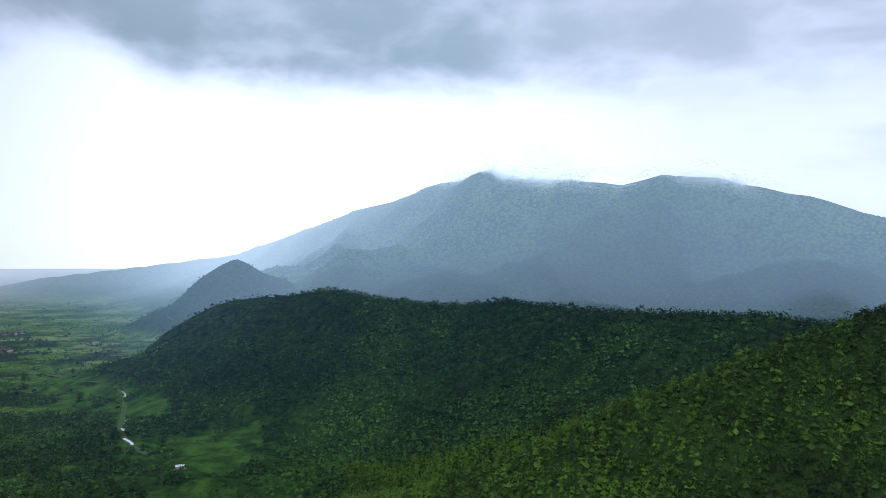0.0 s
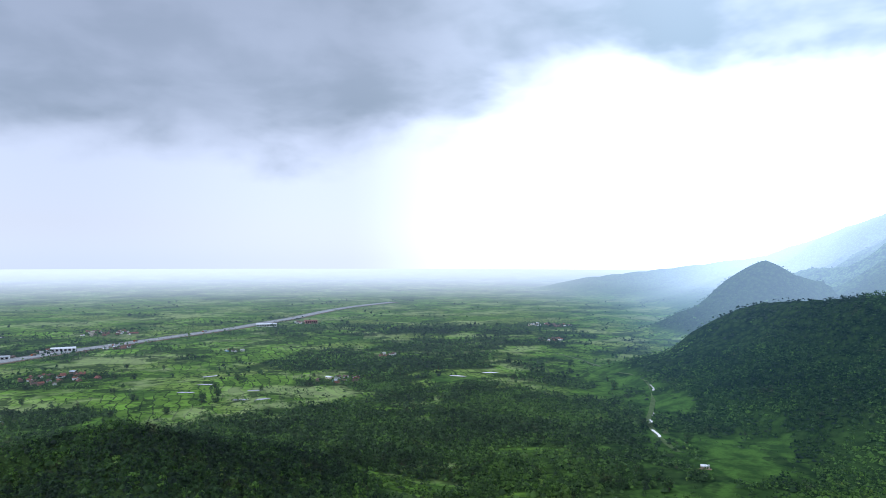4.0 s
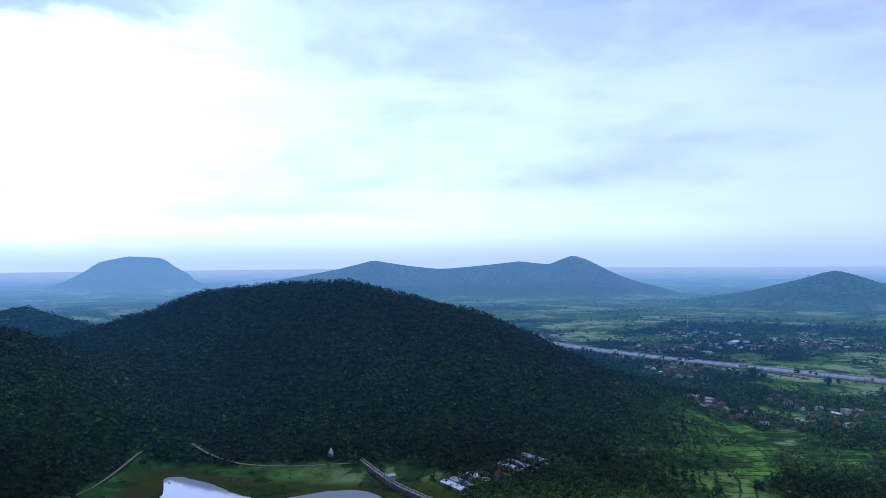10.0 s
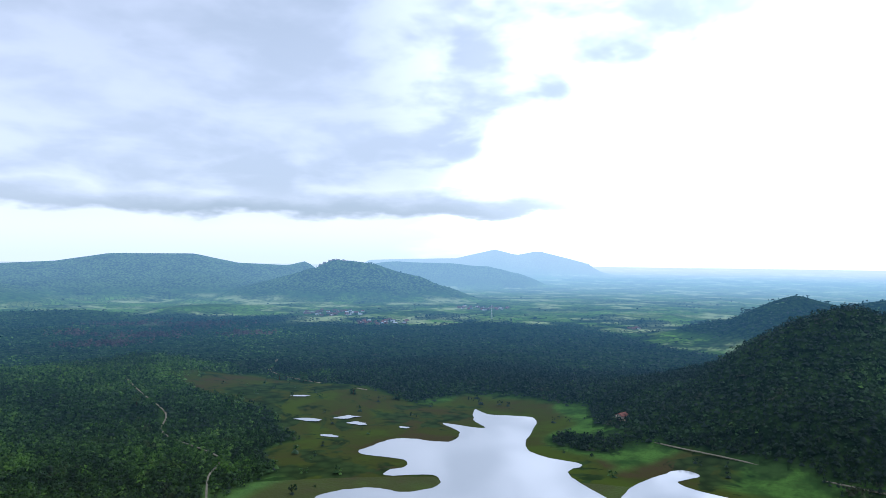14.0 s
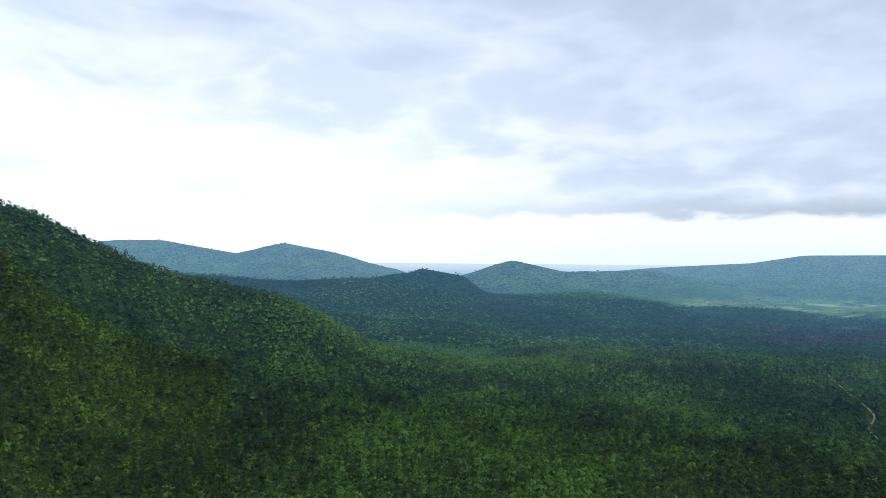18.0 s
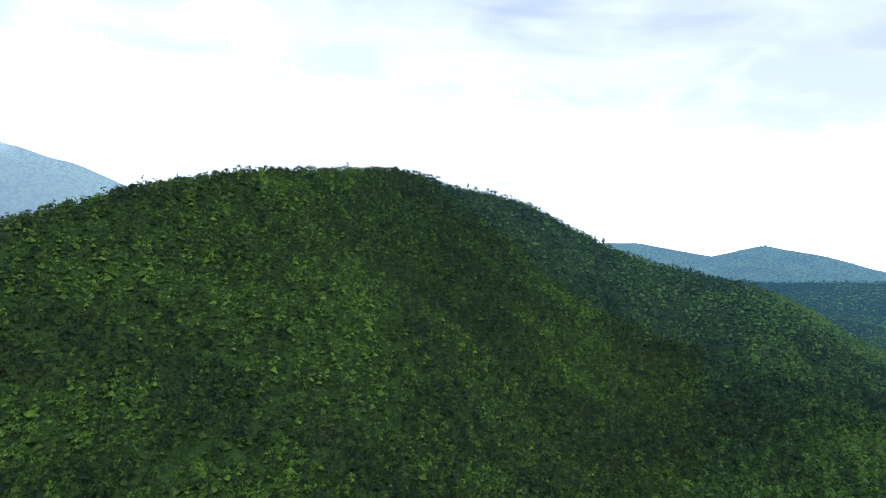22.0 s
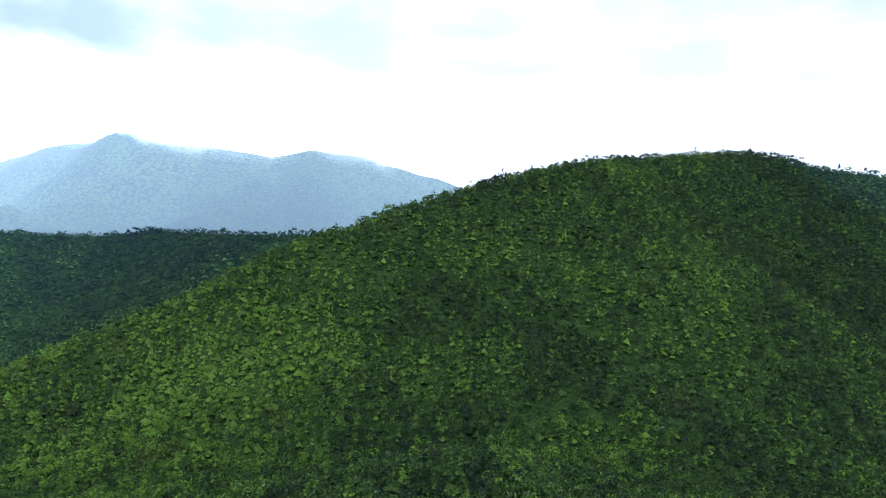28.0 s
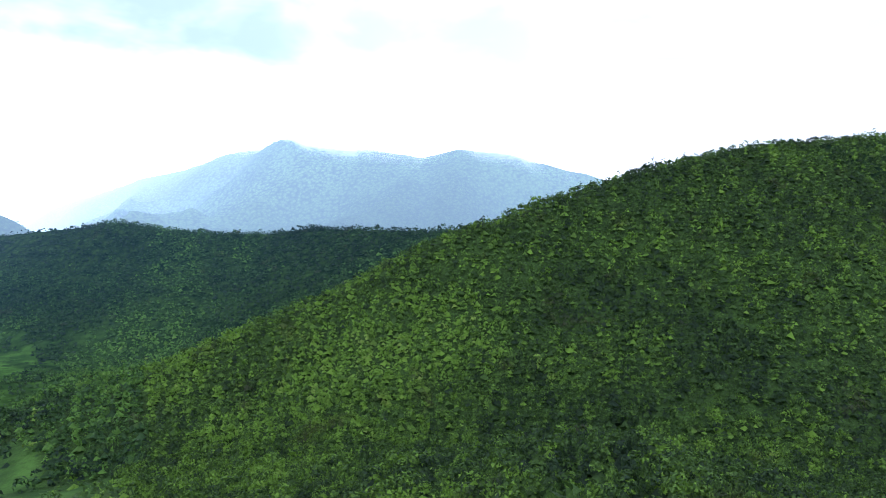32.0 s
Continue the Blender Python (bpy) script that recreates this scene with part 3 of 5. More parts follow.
# ---- ground ----
def mesh_from(name, verts, faces_loop, sizes, mats, smooth=True, slots=None):
    me = bpy.data.meshes.new(name)
    verts = np.asarray(verts, np.float32)
    me.vertices.add(len(verts))
    me.vertices.foreach_set("co", verts.ravel())
    faces_loop = np.asarray(faces_loop, np.int32)
    me.loops.add(len(faces_loop))
    me.loops.foreach_set("vertex_index", faces_loop)
    sizes = np.asarray(sizes, np.int32)
    me.polygons.add(len(sizes))
    me.polygons.foreach_set("loop_start", np.concatenate([[0], np.cumsum(sizes)[:-1]]).astype(np.int32))
    me.polygons.foreach_set("loop_total", sizes)
    me.polygons.foreach_set("use_smooth", np.broadcast_to(smooth, len(sizes)))
    for m in mats:
        me.materials.append(m)
    if slots is not None:
        me.polygons.foreach_set("material_index", np.asarray(slots, np.int32))
    me.update(calc_edges=True)
    return me


HIGHWAY = [(-835, -1500), (-838, -1250), (-828, -1097), (-818, -867), (-826, -750), (-851, -602), (-874, -472), (-893, -386), (-922, -300), (-963, -207), (-998, -131), (-1050, -9), (-1094, 110),
           (-1141, 213), (-1195, 310), (-1235, 400), (-1269, 480), (-1300, 577), (-1350, 716), (-1400, 849), (-1472, 984), (-1541, 1120), (-1680, 1348), (-1770, 1540), (-1850, 1800)]
GROVES = [(-673, 611, 70), (-746, 715, 90), (-841, 670, 70), (-827, 735, 60), (-1077, 1104, 110), (-1304, 985, 80), (-738, -40, 50), (-780, -102, 60), (-1461, -282, 120), (-1367, 290, 110), (-828, 65, 25),
          (-535, 446, 50), (-680, 834, 70), (-767, -601, 90), (-693, -396, 50), (-648, -306, 60), (-801, -181, 60), (-673, -116, 45), (-592, 64, 30)]
GROVES_B = [(-732, 164, 35), (-756, 253, 45), (-720, -670, 90), (-639, -509, 80), (-1369, -887, 160), (-1250, -560, 90), (-636, -123, 30), (-463, -227, 50), (-788, 716, 90), (-906, 747, 60), (-1050, -720, 110),
            (-980, 348, 60), (-1260, 420, 70), (-505, 330, 90), (-420, 420, 110), (-380, 560, 120), (-500, 620, 70), (-850, 950, 110), (-1000, 1250, 120)]
HAMLETS = [(-906, -760, 60), (-1052, -752, 70), (-1095, -678, 60), (-1177, -619, 60), (-997, -388, 20), (-658, -346, 38), (-584, -384, 30), (-733, -589, 35), (-690, -418, 20), (-890, -406, 22), (-806, -352, 30),
           (-1070, -34, 18), (-1030, 33, 14), (-1230, 351, 40), (-1264, 451, 40), (-978, 348, 45), (-756, 180, 14), (-890, 63, 18), (-851, 126, 14), (-1182, 250, 25)]
HAMLETS_B = [(-1425, 937, 25), (-1414, 1059, 25), (-1059, 651, 14), (-947, -135, 14), (-753, 200, 10), (-1274, 536, 40), (-702, 585, 25), (-827, 793, 18), (-676, -55, 25), (-680, 10, 10), (-842, -1072, 60),
             (-1147, -883, 70), (-1184, -700, 60), (-751, -650, 20), (-578, -440, 20), (910, -1185, 60), (1146, -1311, 80), (420, -1392, 14), (932, -1700, 70), (-931, 1425, 50), (-754, 1177, 25), (-1500, 620, 60)]


MEADOW = [(634, -444), (635, -497), (582, -554), (471, -548), (366, -550), (343, -597), (261, -615), (225, -570), (240, -400), (265, -290), (308, -304), (356, -330), (371, -380), (434, -415), (496, -428)]
LAKE_WOOD = [(150, -520), (79, -503), (19, -483), (-19, -483), (-44, -500), (-64, -527), (-92, -566), (-117, -572), (-130, -545), (-150, -512), (-181, -485), (-218, -467), (-300, -700), (0, -800), (260, -720), (222, -600), (196, -545)]
BANK_GROVE = (186, -500, 26)
TRACKS = [
    ("lake_path", [(141, -514), (79, -498), (19, -478), (-19, -478), (-44, -495), (-64, -522), (-92, -561), (-117, -567), (-130, -539), (-150, -506), (-181, -480), (-218, -462)], 1.8, "pale footpath round the foot of the hill"),
    ("meadow_track", [(663, -650), (610, -590), (600, -576), (546, -558), (482, -543), (426, -539)], 2.0, "pale dirt track along the meadow's edge"),
    ("scrub_track", [(662, -438), (623, -411), (560, -385), (493, -361), (454, -331), (380, -320), (350, -288), (310, -254)], 1.2, "pale dirt track through the scrub"),
]
STREAM = [((-360, 778), (-346, 754)), ((-318, 690), (-307, 664)), ((-301, 650), (-297, 639)), ((-281, 612), (-264, 591)), ((-531, 940), (-521, 926))]


def land_use(x, y, h):
    """Shares of forest, tilled land and lake shore."""
    r, a = np.hypot(x, y), np.degrees(np.arctan2(-x, y)) % 360
    h = np.maximum(h - far_rise(r), 0)
    wooded = step(h, 9, 22) * step(1900 - r, -200, 400) + step(h, 25, 45) * step(r, 1700, 1900)
    east = step(a, 226, 240) * step(1800 - r, 0, 300) + step(14 - a, 0, 6) * step(1150 - r, 0, 200) * step(a, -1, 0)
    south = step(a, 124, 138) * step(246 - a, 0, 10) * step(1150 + 380 * step(a, 190, 204) + bumps(x, y, 200, 21) * 600 - r, 0, 80) * step(lake_distance(x, y) + bumps(x, y, 60, 28) * 60, 40, 60)
    grove = np.zeros_like(x)
    ragged = bumps(x, y, 60, 22) * 1.0 + bumps(x, y, 19, 74) * 1.1
    for gx, gy, gr in GROVES + GROVES_B:
        grove = np.maximum(grove, 0.85 * step(1.2 + ragged - np.hypot((x - gx) / gr, (y - gy) / gr), 0, 0.35))
    for gx, gy, gr in HAMLETS + HAMLETS_B:
        grove = np.maximum(grove, 0.5 * step(1.3 + ragged - np.hypot((x - gx) / gr, (y - gy) / gr), 0, 0.35))
    patch = step(bumps(x, y, 110, 23) + bumps(x, y, 45, 24) * 0.6, 0.27, 0.36) * step(r, 450, 650)
    near = step(470 + 50 * step(a, 62, 70) * step(106 - a, 0, 8) + 170 * step(a, 91, 96) * step(107 - a, 0, 4) + bumps(x, y, 120, 25) * 260 - r, 0, 60) * step(a, 2, 10) * step(128 - a, 0, 12) * (1 - 0.3 * step(a, 84, 90) * step(100 - a, 0, 6)) + step(a, 2, 8) * step(50 - a, 0, 10) * step(900 - r, 0, 150) * step(bumps(x, y, 60, 29), -0.16, 0.0)
    near = near * np.maximum(step(a, 91, 96) * step(107 - a, 0, 4), 0.22 + 0.78 * step(bumps(x, y, 52, 71) + 0.7 * bumps(x, y, 21, 72), 0.0, 0.16))
    forest = np.clip(np.maximum.reduce([wooded, east, south, grove, patch * 0.8, near * 0.8]), 0, 1)
    d = np.full(len(x), 999.0)
    low = np.flatnonzero((np.abs(x - 160) < 560) & (np.abs(y + 430) < 360))
    d[low] = lake_distance(x[low], y[low])
    meadow = np.zeros_like(x)
    rim = line_distance(x[low], y[low], MEADOW, True)
    meadow[low] = step(np.where(inside(x[low], y[low], np.array(MEADOW, float)), rim, -rim) + bumps(x[low], y[low], 40, 26) * 22, -4, 8)
    shore = np.maximum(step(34 + bumps(x, y, 50, 27) * 50 - d, 0, 16), meadow) * step(26 - h, 0, 16)
    glade = step(1.15 + bumps(x, y, 40, 35) * 0.9 - np.hypot((x + 75) / 150, (y - 640) / 56), 0, 0.5)
    bank = np.zeros_like(x)
    bank[low] = inside(x[low], y[low], np.array(LAKE_WOOD, float)) * (line_distance(x[low], y[low], LAKE_WOOD, True) > 1.5)
    gx, gy, gr = BANK_GROVE
    bank = np.maximum(bank, step(1.1 + bumps(x, y, 18, 73) * 0.6 - np.hypot((x - gx) / gr, (y - gy) / gr / 0.7), 0, 0.2) * (d > 3))
    shore = shore * (1 - bank)
    forest = np.maximum(forest * (1 - shore) * (1 - 0.32 * glade), bank)
    road = line_distance(x, y, HIGHWAY) if len(x) < 900000 else np.full(len(x), 999.0)
    forest = forest * step(road, 22, 30)
    for _, track, wide, _ in TRACKS:
        forest = forest * step(line_distance(x, y, track), 1.2, 2.6)
    for reach in STREAM:
        forest = forest * step(line_distance(x, y, reach), 5, 10)
    field = step(16 - h, 0, 8) * (1 - shore) * np.clip(step(a, 25, 38) * step(165 - a, 0, 25) + step(r, 1000, 1300), 0, 1)
    return forest, field, shore


def ground_rings():
    r = [0.02, 3.0, 6.0]
    while r[-1] < 4900:
        r.append(r[-1] + max(4.0, r[-1] * 0.018))
    return np.array(r)


TURNS, RINGS = 760, ground_rings()


def polar_grid():
    a = np.arange(TURNS) / TURNS * 2 * np.pi
    return (-np.sin(a)[None] * RINGS[:, None]).ravel(), (np.cos(a)[None] * RINGS[:, None]).ravel()


SHEET_Z = ground_height(*polar_grid())


def sheet_height(x, y):
    """Height of the built ground sheet, between its corners."""
    z = SHEET_Z.reshape(len(RINGS), TURNS)
    u = np.arctan2(-x, y) / (2 * np.pi) % 1 * TURNS
    v = np.interp(np.hypot(x, y), RINGS, np.arange(len(RINGS)))
    i, j = np.minimum(v.astype(int), len(RINGS) - 2), u.astype(int) % TURNS
    fv, fu, k = v - i, u % 1, (j + 1) % TURNS
    return (z[i, j] * (1 - fu) + z[i, k] * fu) * (1 - fv) + (z[i + 1, j] * (1 - fu) + z[i + 1, k] * fu) * fv


def build_ground():
    turns, r, z = TURNS, RINGS, SHEET_Z
    x, y = polar_grid()
    rows = len(r)
    i = np.arange(rows - 1)[:, None] * turns + np.arange(turns)[None]
    j = np.arange(rows - 1)[:, None] * turns + (np.arange(turns)[None] + 1) % turns
    quads = np.stack([i, j, j + turns, i + turns], -1).reshape(-1, 4)[:, ::-1]
    slots = np.repeat(r[:-1] > 430, turns).astype(int)
    me = mesh_from("ground", np.stack([x, y, z], 1), quads.ravel(), np.full(len(quads), 4), [ground_mat, distance_mat], slots=slots)
    for name, values in zip(("forest", "field", "shore"), land_use(x, y, z)):
        me.attributes.new(name, "FLOAT", "POINT").data.foreach_set("value", values.astype(np.float32))
    return tagged(new("ground", me), "green plain with paddies, meadows and forested hills", "ground", kind="structure")


build_ground()


def sheet(name, ring, z, mat, label, category):
    """A flat sheet inside a rounded plan outline."""
    pts = np.array(ring, float)
    n = len(pts)
    fine = []
    for i in range(n):
        p0, p1, p2, p3 = pts[i - 1], pts[i], pts[(i + 1) % n], pts[(i + 2) % n]
        for u in (0, 0.2, 0.4, 0.6, 0.8):
            q = 0.5 * (2 * p1 + (p2 - p0) * u + (2 * p0 - 5 * p1 + 4 * p2 - p3) * u * u + (3 * p1 - p0 - 3 * p2 + p3) * u**3)
            k = 1.4 if np.hypot(*(p2 - p1)) > 8 else 0.3
            fine.append(q + k * np.array((noise.noise((q[0] * 0.15, q[1] * 0.15, 1)), noise.noise((q[0] * 0.15, q[1] * 0.15, 9)))))
    bm = bmesh.new()
    vs = [bm.verts.new((p[0], p[1], z)) for p in fine]
    face = bm.faces.new(vs)
    if face.normal.z < 0:
        face.normal_flip()
    bmesh.ops.triangulate(bm, faces=[face])
    for f in bm.faces:
        if f.normal.z < 0:
            f.normal_flip()
    me = bpy.data.meshes.new(name)
    bm.to_mesh(me)
    bm.free()
    me.materials.append(mat)
    return tagged(new(name, me), label, category, kind="structure")


sheet("lake", LAKE + LAKE_ARM[1:-1], 0.25, water_mat, "still lake mirroring the pale cloudy sky", "water")


# ---- trees ----
def clump(rng, count, size, flat, ring):
    """One crown round (0, 0, 0), about 1 m in radius: a low ragged skirt and bent tufts of leaves above it, gathered on a few boughs.
    Returns vertices, triangles and how many of these make the skirt."""
    turn = np.arange(ring) * 2 * np.pi / ring + rng.uniform(-0.3, 0.3, ring)
    reach = rng.uniform(0.6, 0.95, ring)
    verts = [(math.cos(a) * q, math.sin(a) * q, rng.uniform(-1.3, -0.7) * flat) for a, q in zip(turn, reach)]
    verts.append((rng.uniform(-0.25, 0.25), rng.uniform(-0.25, 0.25), -0.22 * flat))
    tris = [(k, (k + 1) % ring, ring) for k in range(ring)]
    solid = len(tris)
    boughs = rng.normal(size=(max(3, count // 5), 3)) * (0.36, 0.36, 0.26) + (0, 0, 0.2)
    for _ in range(count):
        d = rng.normal(size=3)
        d[2] = abs(d[2]) * 1.1 - 0.2
        d /= np.linalg.norm(d)
        c = boughs[rng.randint(len(boughs))] + d * rng.uniform(0.42, 0.62)
        c[2] *= flat
        side = np.cross(d, rng.normal(size=3))
        side /= np.linalg.norm(side)
        along = np.cross(d, side) * 0.8 + d * rng.uniform(-0.3, 0.25)
        s = size * rng.uniform(0.65, 1.25)
        k = len(verts)
        verts += [c - side * s * 0.55 - along * s * 0.35, c + side * s * 0.55 - along * s * 0.35, c + along * s * 0.8 - (0, 0, 0.15 * s)]
        tris.append((k, k + 1, k + 2))
    return np.array([tuple(v) for v in verts]), np.array(tris), solid


def shade_of(x, y, z, rng):
    """How light each tree's foliage is: stands of like trees, a few pale ones, and shade put into the tone by height
    and bearing.
    """
    a = np.degrees(np.arctan2(-x, y)) % 360
    stand = bumps(x, y, 75, 51) * 0.5 + bumps(x, y, 28, 52) * 0.45 + bumps(x, y, 230, 53) * 0.35
    r = np.hypot(x, y)
    big_hill = (x > 20) & (y > 20) & (r < 720)
    # Shade on high and backlit slopes imitated: tone set by height and bearing
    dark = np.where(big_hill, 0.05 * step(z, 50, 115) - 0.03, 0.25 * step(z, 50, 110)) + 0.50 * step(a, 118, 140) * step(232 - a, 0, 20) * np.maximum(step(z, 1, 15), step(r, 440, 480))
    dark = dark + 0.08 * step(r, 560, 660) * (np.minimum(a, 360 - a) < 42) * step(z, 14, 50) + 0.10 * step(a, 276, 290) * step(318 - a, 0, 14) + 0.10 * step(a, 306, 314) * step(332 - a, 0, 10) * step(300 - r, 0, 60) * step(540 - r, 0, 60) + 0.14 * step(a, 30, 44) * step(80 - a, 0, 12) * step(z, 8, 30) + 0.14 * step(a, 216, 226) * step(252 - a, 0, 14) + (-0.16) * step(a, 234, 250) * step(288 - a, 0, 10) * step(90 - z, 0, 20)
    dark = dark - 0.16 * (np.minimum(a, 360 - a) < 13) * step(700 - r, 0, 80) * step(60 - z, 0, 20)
    # relief contrast put into far foliage colour, following the rib and gully noise
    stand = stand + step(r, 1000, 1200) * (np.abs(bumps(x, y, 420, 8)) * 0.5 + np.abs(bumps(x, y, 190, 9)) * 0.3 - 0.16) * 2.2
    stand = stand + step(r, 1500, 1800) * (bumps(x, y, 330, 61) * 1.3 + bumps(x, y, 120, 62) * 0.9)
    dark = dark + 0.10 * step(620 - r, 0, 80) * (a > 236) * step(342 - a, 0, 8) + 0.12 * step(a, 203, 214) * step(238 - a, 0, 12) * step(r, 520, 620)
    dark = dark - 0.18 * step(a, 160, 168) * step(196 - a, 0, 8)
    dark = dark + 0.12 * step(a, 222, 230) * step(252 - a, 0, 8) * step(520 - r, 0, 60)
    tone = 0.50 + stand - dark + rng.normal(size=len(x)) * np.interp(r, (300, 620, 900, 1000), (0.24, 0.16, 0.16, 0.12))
    odd = rng.rand(len(x))
    return np.where(odd < 0.007, tone + 0.55, tone)


def plant(name, label, spots, radius, high, kinds, mat, rng, squash=(0.75, 1.1), swell=None):
    """All crowns of one wood as one mesh. spots: x, y, ground height."""
    if not len(spots):
        return None
    pick = rng.randint(0, len(kinds), len(spots))
    turn = rng.uniform(0, 2 * np.pi, len(spots))
    size = radius * (0.6 + 0.95 * rng.rand(len(spots)) ** 2.2)
    if swell is not None:
        size = size * swell
    tall = size * rng.uniform(*squash, len(spots))
    tone, all_t = shade_of(spots[:, 0], spots[:, 1], spots[:, 2], rng), []
    lift = high * rng.uniform(0.4, 1.7, len(spots)) ** 1.3 + 0.3 * (size - radius)
    all_v, all_f, soft_f, at = [], [], [], 0
    for k, (v, f, solid) in enumerate(kinds):
        mine = np.flatnonzero(pick == k)
        if not len(mine):
            continue
        c, s = np.cos(turn[mine])[:, None], np.sin(turn[mine])[:, None]
        x = (v[None, :, 0] * c - v[None, :, 1] * s) * size[mine][:, None] + spots[mine, 0][:, None]
        y = (v[None, :, 0] * s + v[None, :, 1] * c) * size[mine][:, None] + spots[mine, 1][:, None]
        z = v[None, :, 2] * tall[mine][:, None] + (spots[mine, 2] + lift[mine])[:, None]
        all_v.append(np.stack([x, y, z], -1).reshape(-1, 3))
        all_f.append((f[None] + (np.arange(len(mine)) * len(v))[:, None, None] + at).reshape(-1))
        all_t.append(np.repeat(tone[mine], len(v)))
        soft_f.append(np.tile(np.arange(len(f)) < solid, len(mine)))
        at += len(mine) * len(v)
    loops = np.concatenate(all_f)
    me = mesh_from(name, np.concatenate(all_v), loops, np.full(len(loops) // 3, 3), [mat], smooth=np.concatenate(soft_f))
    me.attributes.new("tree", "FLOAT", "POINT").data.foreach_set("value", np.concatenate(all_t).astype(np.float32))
    return tagged(new(name, me), label, "trees", kind="stuff")


def scatter(lo, hi, gap, rng, floor_share=0.25):
    """Tree spots between two distances from the home hill, on wooded ground."""
    n = int(2 * hi / gap)
    gx, gy = np.meshgrid(np.arange(n), np.arange(n))
    x = (gx.ravel() - n / 2 + rng.uniform(-0.45, 0.45, n * n)) * gap
    y = (gy.ravel() - n / 2 + rng.uniform(-0.45, 0.45, n * n)) * gap
    r = np.hypot(x, y)
    keep = (r >= lo) & (r < hi)
    x, y = x[keep], y[keep]
    z = ground_height(x, y)
    forest, field, shore = land_use(x, y, z)
    thin = step(bumps(x, y, 38, 31) + bumps(x, y, 90, 32) * 0.8, 0.34, 0.46)
    chance = forest * (1 - 0.12 * thin) + field * (1 - forest) * np.where(r[keep] > 900, 0.14, 0.075) * step(bumps(x, y, 70, 33) + 0.8 * bumps(x, y, 24, 34), 0.0, 0.25) + 0.012 * shore * (lake_distance(x, y) > 12)
    keep = rng.rand(len(x)) < chance
    return np.stack([x[keep], y[keep], sheet_height(x[keep], y[keep])], 1), forest[keep]


rng = np.random.RandomState(7)
CROWNS_NEAR = [clump(rng, 50, 0.32, 1.0, 6) for _ in range(10)]
CROWNS_MID = [clump(rng, 22, 0.39, 1.0, 5) for _ in range(10)]
CROWNS_FAR = [clump(rng, 8, 0.48, 0.85, 5) for _ in range(8)]
CROWNS_LAST = [clump(rng, 4, 0.55, 0.7, 5) for _ in range(6)]
CROWNS_HAZY = [clump(rng, 1, 0.8, 0.85, 5) for _ in range(4)]


def lookout():
    """For each bearing and distance, how high the ground must be to show from the home hill's air."""
    turns, r = 720, np.arange(20, 3560, 8.0)
    a = np.radians(np.arange(turns) / 2)
    x, y = -np.sin(a)[:, None] * r, np.cos(a)[:, None] * r
    z = ground_height(x.ravel(), y.ravel()).reshape(x.shape)
    eye = np.interp(np.arange(turns) / 2, (0, 100, 150, 200, 250, 290, 318, 328, 360), (160, 160, 156, 152, 143, 128, 118, 160, 160))[:, None]
    rise = np.maximum.accumulate((z - eye) / r, axis=1)
    return eye + np.pad(rise, ((0, 0), (1, 0)), constant_values=-9)[:, :-1] * r


SEEN_FROM = lookout()


def hidden(spots):
    i = (np.degrees(np.arctan2(-spots[:, 0], spots[:, 1])) % 360 * 2).astype(int) % 720
    j = np.clip(((np.hypot(spots[:, 0], spots[:, 1]) - 20) / 8).astype(int), 0, SEEN_FROM.shape[1] - 1)
    return spots[:, 2] + 9 < SEEN_FROM[i, j]


def woods():
    for lo, hi, a0, a1, gap, radius, high, kinds, mat, text in (
        (12, 98, 0, 360, 5.0, 3.4, 1.6, CROWNS_FAR, leaf_hill, "green canopy of broadleaf trees on the home hill"),
        (98, 250, 10, 246, 4.2, 3.0, 1.8, CROWNS_FAR, leaf_hill, "dense green canopy of broadleaf trees on the home hill's slopes"),
        (98, 250, 246, 370, 2.35, 1.85, 1.9, CROWNS_NEAR, leaf_hill, "dense green canopy of small broadleaf trees on the near slope"),
        (250, 540, 8, 283, 3.5, 2.5, 2.0, CROWNS_MID, leaf_hazed, "dense green canopy of broadleaf trees on the slopes and the valley floor"),
        (250, 540, 283, 368, 2.5, 1.95, 1.8, CROWNS_MID, leaf_hill, "dense green canopy of small broadleaf trees on the big hill"),
        (540, 900, 0, 360, 3.75, 2.95, 1.6, CROWNS_FAR, leaf_hazed, "dark green woodland canopy on the ridges and valley floor"),
        (900, 1700, 0, 360, 8.4, 5.4, 0.6, CROWNS_LAST, leaf_hazed, "dark green far woodland canopy and field groves"),
        (1700, 3500, 0, 360, 11.5, 6.4, -3.6, CROWNS_HAZY, leaf_hazed, "hazy woodland canopy on the far hills and the mountain"),
    ):
        spots, forest = scatter(lo, hi, gap, rng)
        side = np.degrees(np.arctan2(-spots[:, 0], spots[:, 1])) % 360
        spots = spots[(side >= a0) & (side < a1) | (side + 360 < a1)]
        # back slopes carry fewer, wider crowns
        back = hidden(spots)
        keep = ~back | (rng.rand(len(spots)) < (0.09 if hi < 1000 else 0.05))
        if lo >= 1700:
            keep = ~back & ((spots[:, 2] > 32) | (rng.rand(len(spots)) < 0.55)) & (spots[:, 2] < 305) & (np.hypot(spots[:, 0], spots[:, 1]) < 2750)
        spots, swell = spots[keep], np.where(back[keep], 2.1, 1.0)
        side = np.degrees(np.arctan2(-spots[:, 0], spots[:, 1])) % 360
        plain = (side > 20) & (side < 150) & (spots[:, 2] < 14)
        plant("forest_canopy", text, spots[~plain], radius, high, kinds, mat, rng, (0.5, 0.75) if lo >= 900 else (0.75, 1.15), swell[~plain])
        plant("grove_canopy", "dark green groves and hedgerow trees between the paddies", spots[plain], radius * 1.15, high * 1.3, kinds, leaf_plain if hi < 1000 else mat, rng, swell=swell[plain])


woods()


